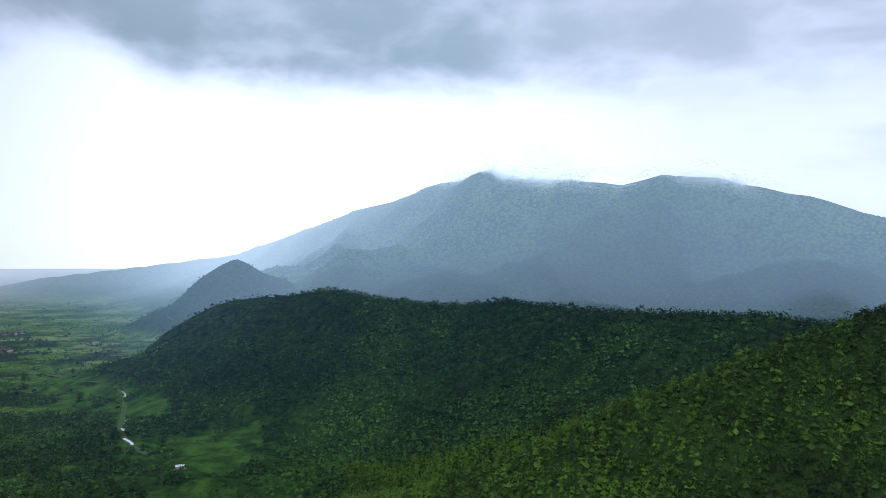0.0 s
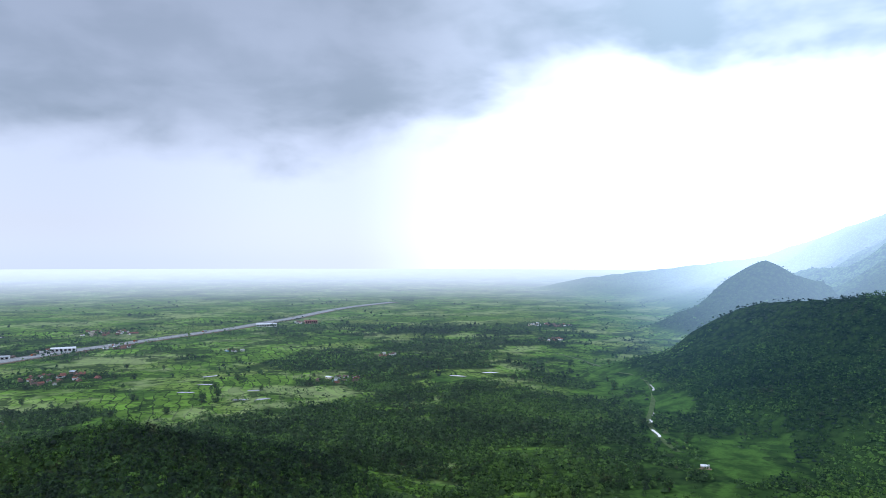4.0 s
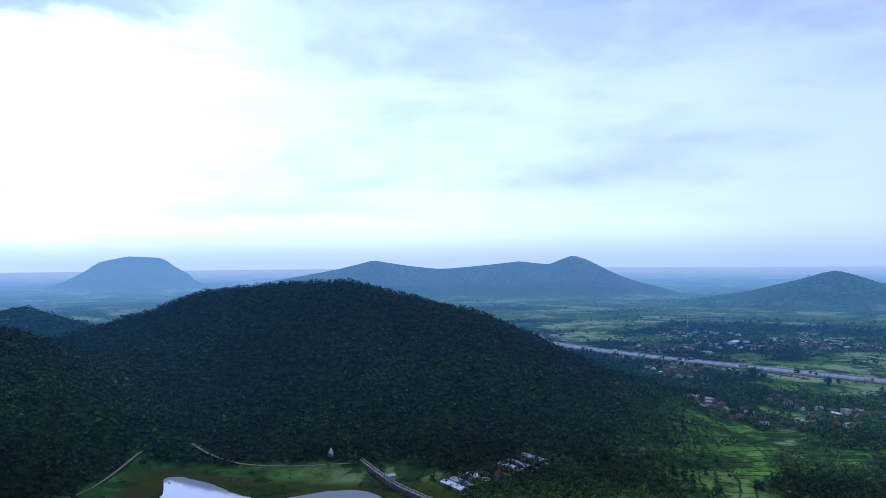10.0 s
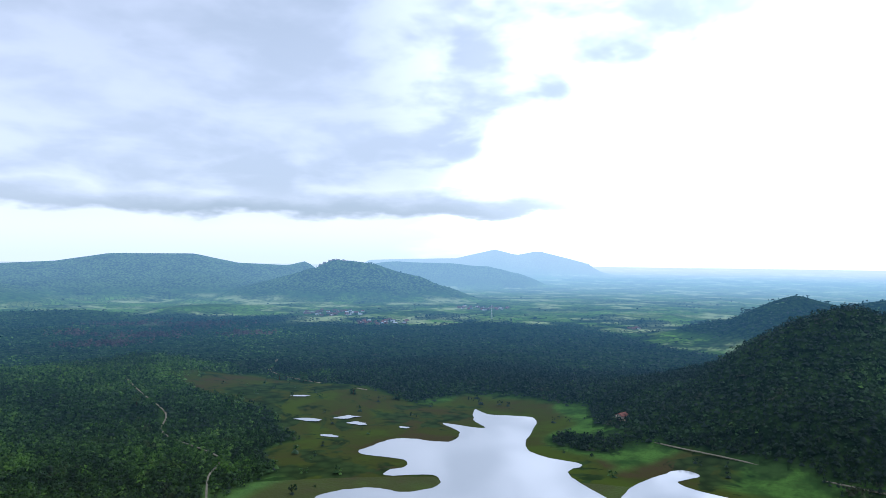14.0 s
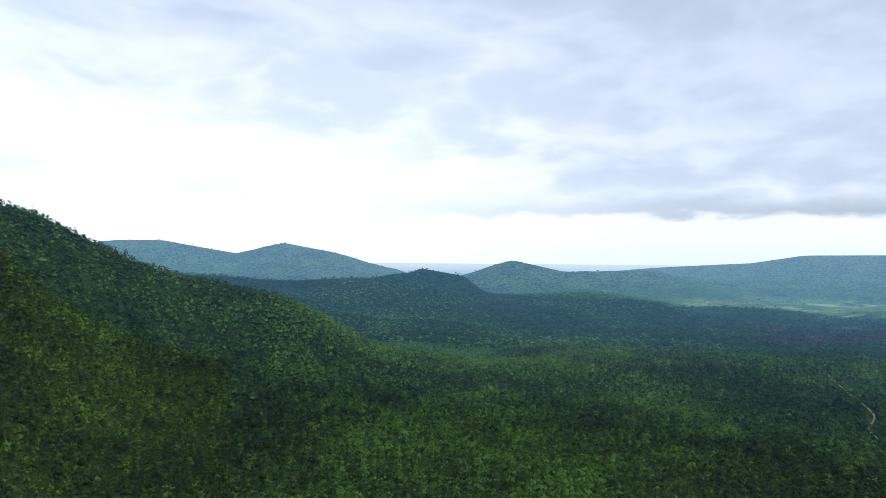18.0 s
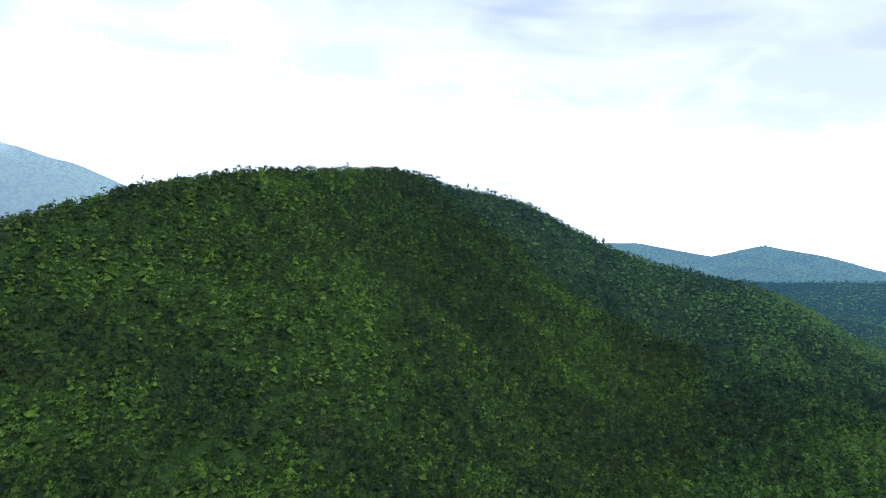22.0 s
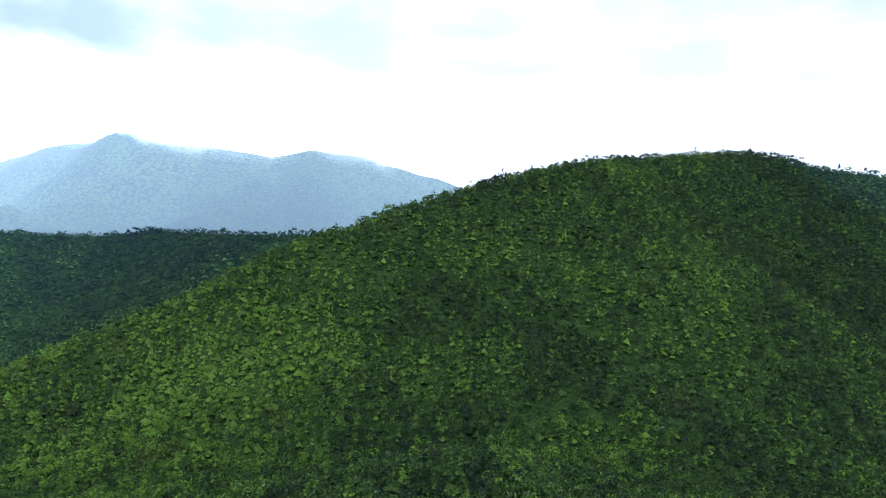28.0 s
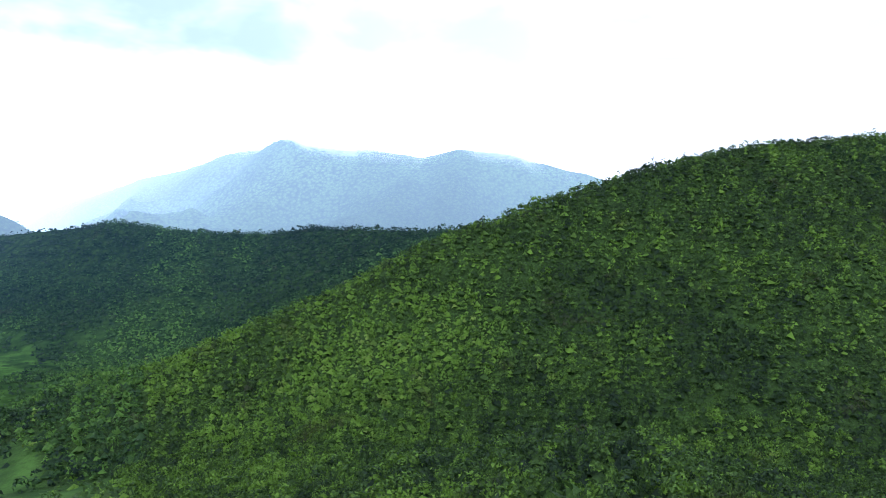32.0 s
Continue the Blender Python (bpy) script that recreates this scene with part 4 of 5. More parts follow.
def hedgerows():
    """Lines of shrubs on the bunds between paddies."""
    spots = []
    g = np.random.RandomState(17)
    while len(spots) < 11000:
        a, r = radians(g.uniform(22, 150)), 420 + 1500 * g.rand() ** 0.9
        x, y = -r * math.sin(a), r * math.cos(a)
        lean = 0.4 + 0.8 * float(bumps(np.array([x]), np.array([y]), 500, 41)[0]) + (math.pi / 2 if g.rand() < 0.35 else 0)
        for k in range(g.randint(8, 34)):
            x, y = x + math.cos(lean) * 3.3 * (r / 800 + 0.4), y + math.sin(lean) * 3.3 * (r / 800 + 0.4)
            lean += g.normal() * 0.05
            if g.rand() < 0.8:
                spots.append((x + g.normal() * 0.8, y + g.normal() * 0.8))
    road = np.array(HIGHWAY, float)
    for a, b in zip(road[2:-2], road[3:-1]):
        d = (b - a) / np.hypot(*(b - a))
        for side in (-1, 1):
            for k in range(int(np.hypot(*(b - a)) / 4)):
                p = a + d * k * 4 + side * np.array((-d[1], d[0])) * (28 + 9 * g.rand() ** 2)
                if g.rand() < 0.85 and bumps(p[:1], p[1:], 70, 75 + side)[0] > -0.12:
                    spots.append(tuple(p))
    spots = np.array(spots)
    z = ground_height(spots[:, 0].copy(), spots[:, 1].copy())
    keep = (z < 9) & (line_distance(spots[:, 0], spots[:, 1], HIGHWAY) > 24)
    plant("hedgerow", "dark green shrubs in lines on the paddy bunds", np.column_stack([spots, z])[keep], 1.9, 0.8, CROWNS_LAST, leaf_plain, g, swell=np.clip(np.hypot(spots[keep, 0], spots[keep, 1]) / 800, 0.8, 2.0))


hedgerows()


def dry_scrub():
    """Reddish, half-bare thickets beyond the east forest."""
    g = np.random.RandomState(23)
    spots = []
    for az, r, ra, rb, count in ((238, 1180, 60, 20, 150), (235, 1290, 70, 25, 170), (231, 1420, 90, 28, 170), (236, 1480, 80, 22, 120), (228, 1270, 50, 18, 90), (240, 1330, 45, 15, 70)):
        c, s = math.cos(radians(az)), math.sin(radians(az))
        for _ in range(count):
            u, v = g.normal() * ra * 0.5, g.normal() * rb * 0.8
            spots.append((-s * (r + v) + c * u, c * (r + v) + s * u))
    spots = np.array(spots)
    z = ground_height(spots[:, 0].copy(), spots[:, 1].copy())
    mat = make_leaf("dry_leaves", (0.05, 0.03, 0.022), (0.11, 0.062, 0.045), (0.17, 0.10, 0.07), far=True)
    plant("dry_thicket", "reddish-brown half-bare thicket on open ground", np.column_stack([spots, z]), 4.4, 2.4, CROWNS_FAR, mat, g)


dry_scrub()


# ---- helpers for built things ----
def part(name, bm, mat, parent, label=""):
    me = bpy.data.meshes.new(name)
    bm.to_mesh(me)
    bm.free()
    me.materials.append(mat)
    ob = new(name, me)
    ob.parent = parent
    return tagged(ob, label)


def thing(name, m, label, category, group=""):
    ob = new(name)
    ob.matrix_world = m
    return tagged(ob, label, category, group)


def box(bm, x0, x1, y0, y1, z0, z1, bevel=0.0):
    made = bmesh.ops.create_cube(bm, size=1.0, matrix=Matrix.LocRotScale(((x0 + x1) / 2, (y0 + y1) / 2, (z0 + z1) / 2), None, (x1 - x0, y1 - y0, z1 - z0)))
    if bevel:
        edges = {e for v in made["verts"] for e in v.link_edges}
        bmesh.ops.bevel(bm, geom=list(edges), offset=bevel, segments=1, affect="EDGES")
    return bm


def cube(*sizes, bevel=0.0):
    return box(bmesh.new(), *sizes, bevel=bevel)


def gable(length, width, eaves, ridge, over, thick=0.18):
    """A pitched roof with thickness, ridge along x."""
    bm = bmesh.new()
    x, y = length / 2 + over, width / 2 + over
    drop = (ridge - eaves) * over / (width / 2)
    outer = [(-y, eaves - drop), (0, ridge), (y, eaves - drop)]
    ring = outer + [(y, eaves - drop - thick), (0, ridge - thick), (-y, eaves - drop - thick)]
    ends = [[bm.verts.new((s, p[0], p[1])) for p in ring] for s in (-x, x)]
    n = len(ring)
    for k in range(n):
        bm.faces.new([ends[0][k], ends[0][(k + 1) % n], ends[1][(k + 1) % n], ends[1][k]])
    for e, flip in ((ends[0], True), (ends[1], False)):
        for q in ((0, 1, 4, 5), (1, 2, 3, 4)):
            bm.faces.new([e[k] for k in (q[::-1] if flip else q)])
    bmesh.ops.recalc_face_normals(bm, faces=bm.faces)
    return bm


def ground_at(x, y):
    return float(ground_height(np.array([float(x)]), np.array([float(y)]))[0])


def rounded(line, steps=6):
    pts = [np.array(p, float) for p in line]
    pts = [2 * pts[0] - pts[1]] + pts + [2 * pts[-1] - pts[-2]]
    out = []
    for p0, p1, p2, p3 in zip(pts, pts[1:], pts[2:], pts[3:]):
        for k in range(steps):
            u = k / steps
            out.append(0.5 * (2 * p1 + (p2 - p0) * u + (2 * p0 - 5 * p1 + 4 * p2 - p3) * u * u + (3 * p1 - p0 - 3 * p2 + p3) * u**3))
    out.append(pts[-2])
    return np.array(out)


def strip(line, left, right, lift, thick, level=None):
    """A band with thickness along a plan line, between two offsets to its side."""
    d = np.gradient(line, axis=0)
    d /= np.linalg.norm(d, axis=1)[:, None]
    side = np.stack([-d[:, 1], d[:, 0]], 1)
    z = ground_height(line[:, 0].copy(), line[:, 1].copy()) if level is None else np.full(len(line), level)
    k = np.ones(9) / 9
    z = np.convolve(np.pad(z, 4, mode="edge"), k, "valid")
    bm = bmesh.new()
    rows = []
    for p, s, h in zip(line, side, z):
        a, b = p + s * left, p + s * right
        rows.append([bm.verts.new((a[0], a[1], h + lift)), bm.verts.new((b[0], b[1], h + lift)), bm.verts.new((b[0], b[1], h + lift - thick)), bm.verts.new((a[0], a[1], h + lift - thick))])
    for r, q in zip(rows, rows[1:]):
        for k in range(4):
            bm.faces.new([r[k], r[(k + 1) % 4], q[(k + 1) % 4], q[k]])
    bm.faces.new(rows[0])
    bm.faces.new(rows[-1][::-1])
    bmesh.ops.recalc_face_normals(bm, faces=bm.faces)
    return bm


concrete = worn("pale_concrete", (0.42, 0.41, 0.39), 0.55, 0.2, far=True)
asphalt = worn("worn_pavement", (0.30, 0.30, 0.31), 0.4, 0.08, 0.2, far=True)
earth = worn("red_brown_earth", (0.20, 0.14, 0.09), 0.95, 0.15, far=True)
sand = worn("pale_track", (0.22, 0.195, 0.14), 0.95, 0.3)
white_wash = worn("whitewash", (0.72, 0.71, 0.68), 0.8, 0.4, 0.15, far=True)
cream_wash = worn("cream_wall", (0.55, 0.47, 0.36), 0.85, 0.4, far=True)
mud_wall = worn("mud_wall", (0.24, 0.17, 0.12), 0.95, 0.5, far=True)
blue_wall = worn("blue_wash", (0.25, 0.42, 0.50), 0.85, 0.4, far=True)
red_tile = worn("red_roof_tiles", (0.21, 0.085, 0.06), 0.85, 0.8, 0.35, far=True)
brown_tile = worn("weathered_roof_tiles", (0.13, 0.085, 0.07), 0.9, 0.8, 0.35, far=True)
grey_sheet = worn("grey_roof_sheet", (0.40, 0.42, 0.45), 0.45, 0.5, 0.2, far=True)
white_sheet = worn("white_roof_sheet", (0.74, 0.76, 0.78), 0.4, 0.5, 0.12, far=True)
dark_open = worn("dark_opening", (0.03, 0.03, 0.035), 0.6, 1.0)
steel = worn("painted_steel", (0.35, 0.36, 0.38), 0.5, 1.0)

# ---- highway ----
way = rounded(HIGHWAY, 7)


def highway():
    road = tagged(new("highway"), "pale dual carriageway on a low bank across the paddies", "road", kind="structure")
    part("bank", strip(way, -21, 21, 0.9, 3.0), earth, road, "bare earth bank with grassy verges")
    for a, b in ((-13.5, -3.0), (3.0, 13.5)):
        lane = part("carriageway", strip(way, a, b, 1.15, 0.3), asphalt, road)
        mid = (a + b) / 2
        for off in (a + 0.5, b - 0.5):
            part("edge_line", strip(way, off - 0.1, off + 0.1, 1.17, 0.05), white_wash, lane)
    part("median", strip(way, -2.2, 2.2, 1.45, 0.6), concrete, road, "raised median with a pale kerb")
    for a in (-15.2, 15.0):
        part("crash_barrier", strip(way, a, a + 0.25, 1.95, 0.9), concrete, road)
    part("service_lane", strip(way, 16.5, 20.5, 1.02, 0.2), sand, road, "unpaved side lane")


highway()
for name, line, wide, mat, text in tuple((a, b, c, sand, d) for a, b, c, d in TRACKS) + (
    ("village_lane", [(-900, -395), (-860, -385), (-810, -356), (-760, -350), (-700, -360), (-640, -350)], 4.0, sand, "pale lane into the village"),
    ("farm_lane", [(-600, 60), (-625, 72), (-650, 85), (-668, 100)], 4.5, concrete, "pale concrete farm lane"),
    ("village_lane", [(-768, -270), (-790, -262), (-830, -252), (-880, -258), (-915, -275)], 3.5, sand, "pale lane between the paddies"),
):
    ob = tagged(new(name, None), text, "path", kind="structure")
    part("path_surface", strip(rounded(line, 5), -wide / 2, wide / 2, 0.35, 0.5), mat, ob)

bank_mat = worn("trodden_grass", (0.085, 0.125, 0.04), 0.95, 0.25, 0.3, far=True)
verge = tagged(new("stream_verge"), "pale grassy verge winding along the stream", "path", kind="structure")
part("path_surface", strip(rounded([(-640, 1010), (-560, 965), (-519, 924), (-436, 843), (-390, 815), (-346, 754), (-318, 690), (-297, 639), (-262, 588), (-232, 556)], 6), -2.6, 2.6, 0.24, 0.5), bank_mat, verge)
stream = tagged(new("stream"), "narrow stream shining between grassy banks", "stream", kind="structure")
for a, b in STREAM:
    mid = ((a[0] + b[0]) / 2 + 4, (a[1] + b[1]) / 2 - 3)
    part("stream_reach", strip(rounded([a, mid, b], 5), -1.3, 1.3, 0.34, 0.4), water_mat, stream)


def blob(cx, cy, rx, ry, turn, seed, n=14):
    rr = random.Random(seed)
    c, s = math.cos(turn), math.sin(turn)
    out = []
    for k in range(n):
        a = 2 * math.pi * k / n
        q = rr.uniform(0.65, 1.25)
        x, y = rx * q * math.cos(a), ry * q * math.sin(a)
        out.append((cx + c * x - s * y, cy + s * x + c * y))
    return out


for k, (x, y, rx, ry, turn) in enumerate((
    (-745, -32, 12, 38, 0.2), (-1579, 408, 14, 45, 0.0), (401, -426, 16, 5, 0.3), (380, -453, 12, 6, 0.8), (357, -405, 8, 4, 0.2), (454, -475, 9, 3, 0.5), (362, -446, 9, 5, 0.1), (324, -460, 5, 3, 0.2),
    (-888, 0, 6, 10, 0.0), (-769, 408, 12, 20, 0.2), (-683, 428, 8, 15, 0.4), (-851, 487, 16, 22, 0.5), (-609, 716, 9, 22, 0.8), (-594, 770, 9, 24, 0.6), (-668, 446, 9, 16, 0.3), (-800, 450, 12, 14, 0.0), (-720, 470, 10, 16, 0.6),
)):
    paddy = k >= 9
    ob = sheet("flooded_paddy" if paddy else "pond", blob(x, y, 5 + ry * 0.3, 4.0, math.atan2(x, -y) + 0.35 * (k % 3 - 1), k) if paddy else blob(x, y, rx, ry, turn, k), ground_at(x, y) + (0.5 if paddy else 0.4), water_mat,
               "flooded paddy mirroring the sky" if paddy else "small pool of still water in the grass", "water")

# ---- houses ----
def house(length, width, high, rise, wall_mat, roof_mat, label, annex=False):
    ob = thing("house", Matrix(), label, "house", "village houses")
    wall = part("wall", cube(-length / 2, length / 2, -width / 2, width / 2, -0.6, high, bevel=0.05), wall_mat, ob)
    if rise:
        for s in (-1, 1):
            tri = bmesh.new()
            x = s * (length / 2 - 0.03)
            ends = [[tri.verts.new((x - s * d, y, z)) for y, z in ((-width / 2, high), (width / 2, high), (0, high + rise - 0.02))] for d in (0, 0.2)]
            for q in (ends[0], ends[1][::-1], [ends[0][0], ends[0][2], ends[1][2], ends[1][0]], [ends[0][2], ends[0][1], ends[1][1], ends[1][2]]):
                tri.faces.new(q)
            bmesh.ops.recalc_face_normals(tri, faces=tri.faces)
            part("gable_end", tri, wall_mat, ob)
        part("roof", gable(length, width, high, high + rise, 0.6), roof_mat, ob)
    else:
        roof = part("roof", cube(-length / 2 - 0.3, length / 2 + 0.3, -width / 2 - 0.3, width / 2 + 0.3, high, high + 0.25), roof_mat, ob)
        bm = bmesh.new()
        for x0, x1, y0, y1 in ((-length / 2, length / 2, -width / 2, -width / 2 + 0.2), (-length / 2, length / 2, width / 2 - 0.2, width / 2), (-length / 2, -length / 2 + 0.2, -width / 2 + 0.2, width / 2 - 0.2), (length / 2 - 0.2, length / 2, -width / 2 + 0.2, width / 2 - 0.2)):
            box(bm, x0, x1, y0, y1, high + 0.25, high + 1.0)
        part("parapet", bm, wall_mat, ob)
    for s in (-1, 1):
        part("door", cube(-0.55, 0.55, s * (width / 2 + 0.03) - 0.04, s * (width / 2 + 0.03) + 0.04, 0, 2.05), dark_open, ob)
        for x in (-length * 0.3, length * 0.3):
            part("window", cube(x - 0.6, x + 0.6, s * (width / 2 + 0.03) - 0.04, s * (width / 2 + 0.03) + 0.04, 1.0, 2.1), dark_open, ob)
    if annex:
        part("veranda_roof", cube(-length / 2, length / 2, -width / 2 - 2.6, -width / 2 - 0.65, high - 0.75, high - 0.6), roof_mat, ob)
        for x in (-length / 2 + 0.3, 0, length / 2 - 0.3):
            part("post", cube(x - 0.09, x + 0.09, -width / 2 - 2.4, -width / 2 - 2.2, -0.4, high - 0.75), wall_mat, ob)
    return ob


PLANS = [
    (house(10, 6.5, 2.8, 2.4, mud_wall, red_tile, "low village house with a red tiled roof", True), 5),
    (house(13, 7, 3.0, 2.6, mud_wall, brown_tile, "long village house with a weathered tile roof", True), 5),
    (house(8, 6, 2.9, 2.1, white_wash, brown_tile, "small whitewashed house with a brown tiled roof"), 3),
    (house(9, 8, 3.3, 0, white_wash, concrete, "flat-roofed white plastered house with a parapet"), 3),
    (house(10, 9, 6.2, 0, cream_wash, concrete, "two-storey cream house with a flat roof"), 1),
    (house(12, 7, 3.0, 1.2, cream_wash, white_sheet, "house under a bright white sheet roof"), 2),
    (house(11, 7, 3.0, 1.3, blue_wall, grey_sheet, "blue-washed house under a grey sheet roof"), 1),
]


def villages():
    rr = random.Random(11)
    bag = [p for p, w in PLANS for _ in range(w)]
    used, placed = set(), []
    for hx, hy, hr in HAMLETS + HAMLETS_B:
        for _ in range(max(2, round(hr / 4.7))):
            for _ in range(12):
                a, q = rr.uniform(0, 2 * math.pi), hr * math.sqrt(rr.random())
                x, y = hx + q * math.cos(a), hy + q * math.sin(a)
                road = line_distance(np.array([x]), np.array([y]), way)[0]
                if road > 27 and all(math.hypot(x - u, y - v) > 10.0 for u, v in placed):
                    break
            else:
                continue
            placed.append((x, y))
            plan = rr.choice(bag)
            m = pose(x, y, ground_at(x, y) + 0.15, 0, 0, rr.choice((0, 90)) + rr.uniform(-25, 25))
            m = m @ Matrix.Scale(0.74, 4)
            if plan in used:
                copy_thing(plan, m).scale = (0.74, 0.74, 0.74)
            else:
                plan.matrix_basis = m
                used.add(plan)
    return placed


def back_lanes(placed):
    """The rest of the villages: low roofs crowded behind the nearer houses."""
    g = random.Random(29)
    verts, faces, slots = [], [], []
    for hx, hy, hr in HAMLETS + HAMLETS_B:
        for _ in range(round(hr / 3.0)):
            a, q = g.uniform(0, 2 * math.pi), hr * 1.15 * math.sqrt(g.random())
            x, y = hx + q * math.cos(a), hy + q * math.sin(a)
            if line_distance(np.array([x]), np.array([y]), way)[0] < 27 or min(math.hypot(x - u, y - v) for u, v in placed) < 8.5:
                continue
            placed.append((x, y))
            l, w, h, rise, turn, z = g.uniform(3, 5.5), g.uniform(2.2, 3.2), g.uniform(2.3, 3.0), g.uniform(1.0, 1.8), g.choice((0, 1.57)) + g.uniform(-0.4, 0.4), ground_at(x, y)
            c, s, k = math.cos(turn), math.sin(turn), len(verts)
            ring = [(-l, -w), (l, -w), (l, w), (-l, w)]
            pts = [(u, v, -0.4) for u, v in ring] + [(u, v, h) for u, v in ring] + [(-l, 0, h + rise), (l, 0, h + rise)]
            e = 0.45
            pts += [(-l - e, -w - e, h - 0.2), (l + e, -w - e, h - 0.2), (l + e, 0, h + rise + 0.1), (-l - e, 0, h + rise + 0.1), (l + e, w + e, h - 0.2), (-l - e, w + e, h - 0.2)]
            verts += [(x + c * u - s * v, y + s * u + c * v, z + t) for u, v, t in pts]
            wall = [(0, 1, 5, 4), (1, 2, 6, 5), (2, 3, 7, 6), (3, 0, 4, 7), (5, 6, 9), (7, 4, 8)]
            roof = [(10, 11, 12, 13), (13, 12, 14, 15)]
            tone = g.choice((2, 2, 3, 3, 3, 4))
            faces += [tuple(i + k for i in f) for f in wall + roof]
            slots += [g.choice((0, 0, 1))] * 6 + [tone] * 2
    me = bpy.data.meshes.new("village_roofs")
    me.from_pydata(verts, [], faces)
    for mat in (mud_wall, white_wash, red_tile, brown_tile, grey_sheet):
        me.materials.append(mat)
    me.polygons.foreach_set("material_index", slots)
    tagged(new("village_roofs", me), "crowded low houses with red and brown tiled roofs", "houses", kind="stuff")


back_lanes(villages())


def leftover():
    used = {plan for plan, w in PLANS if plan.matrix_basis != Matrix()}
    for k, (plan, w) in enumerate(PLANS):
        if plan not in used:
            plan.matrix_basis = pose(-900 - 15 * k, -800, ground_at(-900 - 15 * k, -800))


leftover()


def big_building(x, y, turn, length, width, high, wall_mat, roof_mat, label, bays):
    ob = thing("roadside_building", Matrix(), label, "building")
    part("wall", cube(-length / 2, length / 2, -width / 2, width / 2, -0.5, high, bevel=0.06), wall_mat, ob)
    part("roof", gable(length, width, high, high + width * 0.12, 0.7), roof_mat, ob)
    for k in range(bays):
        u = -length / 2 + (k + 0.5) * length / bays
        for s in (-1, 1):
            part("window", cube(u - length / bays * 0.3, u + length / bays * 0.3, s * (width / 2 + 0.03) - 0.05, s * (width / 2 + 0.03) + 0.05, 1.2, high - 1.0), dark_open, ob)
    ob.matrix_world = pose(x, y, ground_at(x, y) + 0.3, 0, 0, turn)


big_building(-1395, 940, 62, 46, 16, 6, white_wash, white_sheet, "long white roadside hall with a pale sheet roof", 8)
big_building(-1385, 1062, 62, 30, 14, 7, worn("pink_wall", (0.5, 0.3, 0.3), 0.8), red_tile, "pink roadside building with a red roof", 6)
big_building(-1275, 452, 70, 38, 15, 5.5, white_wash, white_sheet, "roadside workshop with a bright sheet roof", 6)
big_building(-1240, 345, 65, 30, 12, 5, white_wash, grey_sheet, "roadside workshop with a grey sheet roof", 5)
big_building(-1075, -30, 78, 20, 11, 6, white_wash, white_sheet, "white roadside house with a pale roof", 4)
big_building(-1552, 405, 80, 34, 10, 4.5, white_wash, white_sheet, "white hall beside a pond", 5)
big_building(-1048, -735, 20, 26, 12, 7, white_wash, white_sheet, "large white village hall", 5)

# ---- works by the lake ----
SHED_ROOFS = [white_sheet, grey_sheet, brown_tile, white_sheet, brown_tile, red_tile, brown_tile, white_sheet, grey_sheet, brown_tile, grey_sheet]
for k, roof_mat in enumerate(SHED_ROOFS):
    x, y = -249 - 7.9 * k, -381 - 1.5 * k
    text = {white_sheet: "bright white", grey_sheet: "grey", brown_tile: "dark", red_tile: "rusty red"}[roof_mat]
    ob = thing("shed", pose(x, y, ground_at(x, y) + 0.2, 0, 0, 94), "long low shed with a %s roof in a row" % text, "shed", "row of sheds")
    part("wall", cube(-11, 11, -2.9, 2.9, -0.4, 2.3), mud_wall, ob)
    part("roof", gable(22, 5.8, 2.3, 3.1, 0.5, 0.12), roof_mat, ob)
    part("door", cube(-11.08, -10.98, -0.8, 0.8, 0, 1.95), dark_open, ob)
    part("apron", cube(11.2, 14.0, -3.0, 3.0, -0.2, 0.15), concrete, ob)

dam = thing("dam", Matrix(), "concrete lake dam with a railed walkway", "dam")
line = rounded([(-221, -462), (-218, -433), (-216, -405), (-217, -385), (-220, -362)], 6)
part("dam_wall", strip(line, -1.5, 1.5, 3.4, 5.0, level=0.0), worn("damp_concrete", (0.11, 0.105, 0.095), 0.8, 0.3), dam)
for off in (-1.4, 1.3):
    part("rail", strip(line, off, off + 0.1, 4.5, 0.12, level=0.0), white_wash, dam)
    part("rail", strip(line, off, off + 0.1, 4.0, 0.1, level=0.0), white_wash, dam)
for p, q in zip(line[::1], np.gradient(line, axis=0)):
    q = q / np.linalg.norm(q)
    for off in (-1.35, 1.35):
        x, y = p[0] - q[1] * off, p[1] + q[0] * off
        part("rail_post", cube(x - 0.1, x + 0.1, y - 0.1, y + 0.1, 3.39, 4.55), white_wash, dam)
gate = thing("gate_house", pose(-214.5, -405, 3.4, 0, 0, 3), "small concrete gate house on the dam", "gate house")
for x in (-1.7, 1.7):
    for y in (-2.4, 2.4):
        part("column", cube(x - 0.25, x + 0.25, y - 0.25, y + 0.25, 0, 3.4, bevel=0.03), concrete, gate)
part("deck", cube(-2.3, 2.3, -3, 3, 3.4, 3.75, bevel=0.04), concrete, gate)
part("roof", gable(5.4, 4.6, 5.2, 5.9, 0.4), grey_sheet, gate)
for x in (-1.8, 1.8):
    for y in (-2.4, 2.4):
        part("post", cube(x - 0.1, x + 0.1, y - 0.1, y + 0.1, 3.75, 5.2), steel, gate)
part("winch", cube(-0.6, 0.6, -1.4, 1.4, 3.75, 4.6, bevel=0.1), steel, gate)

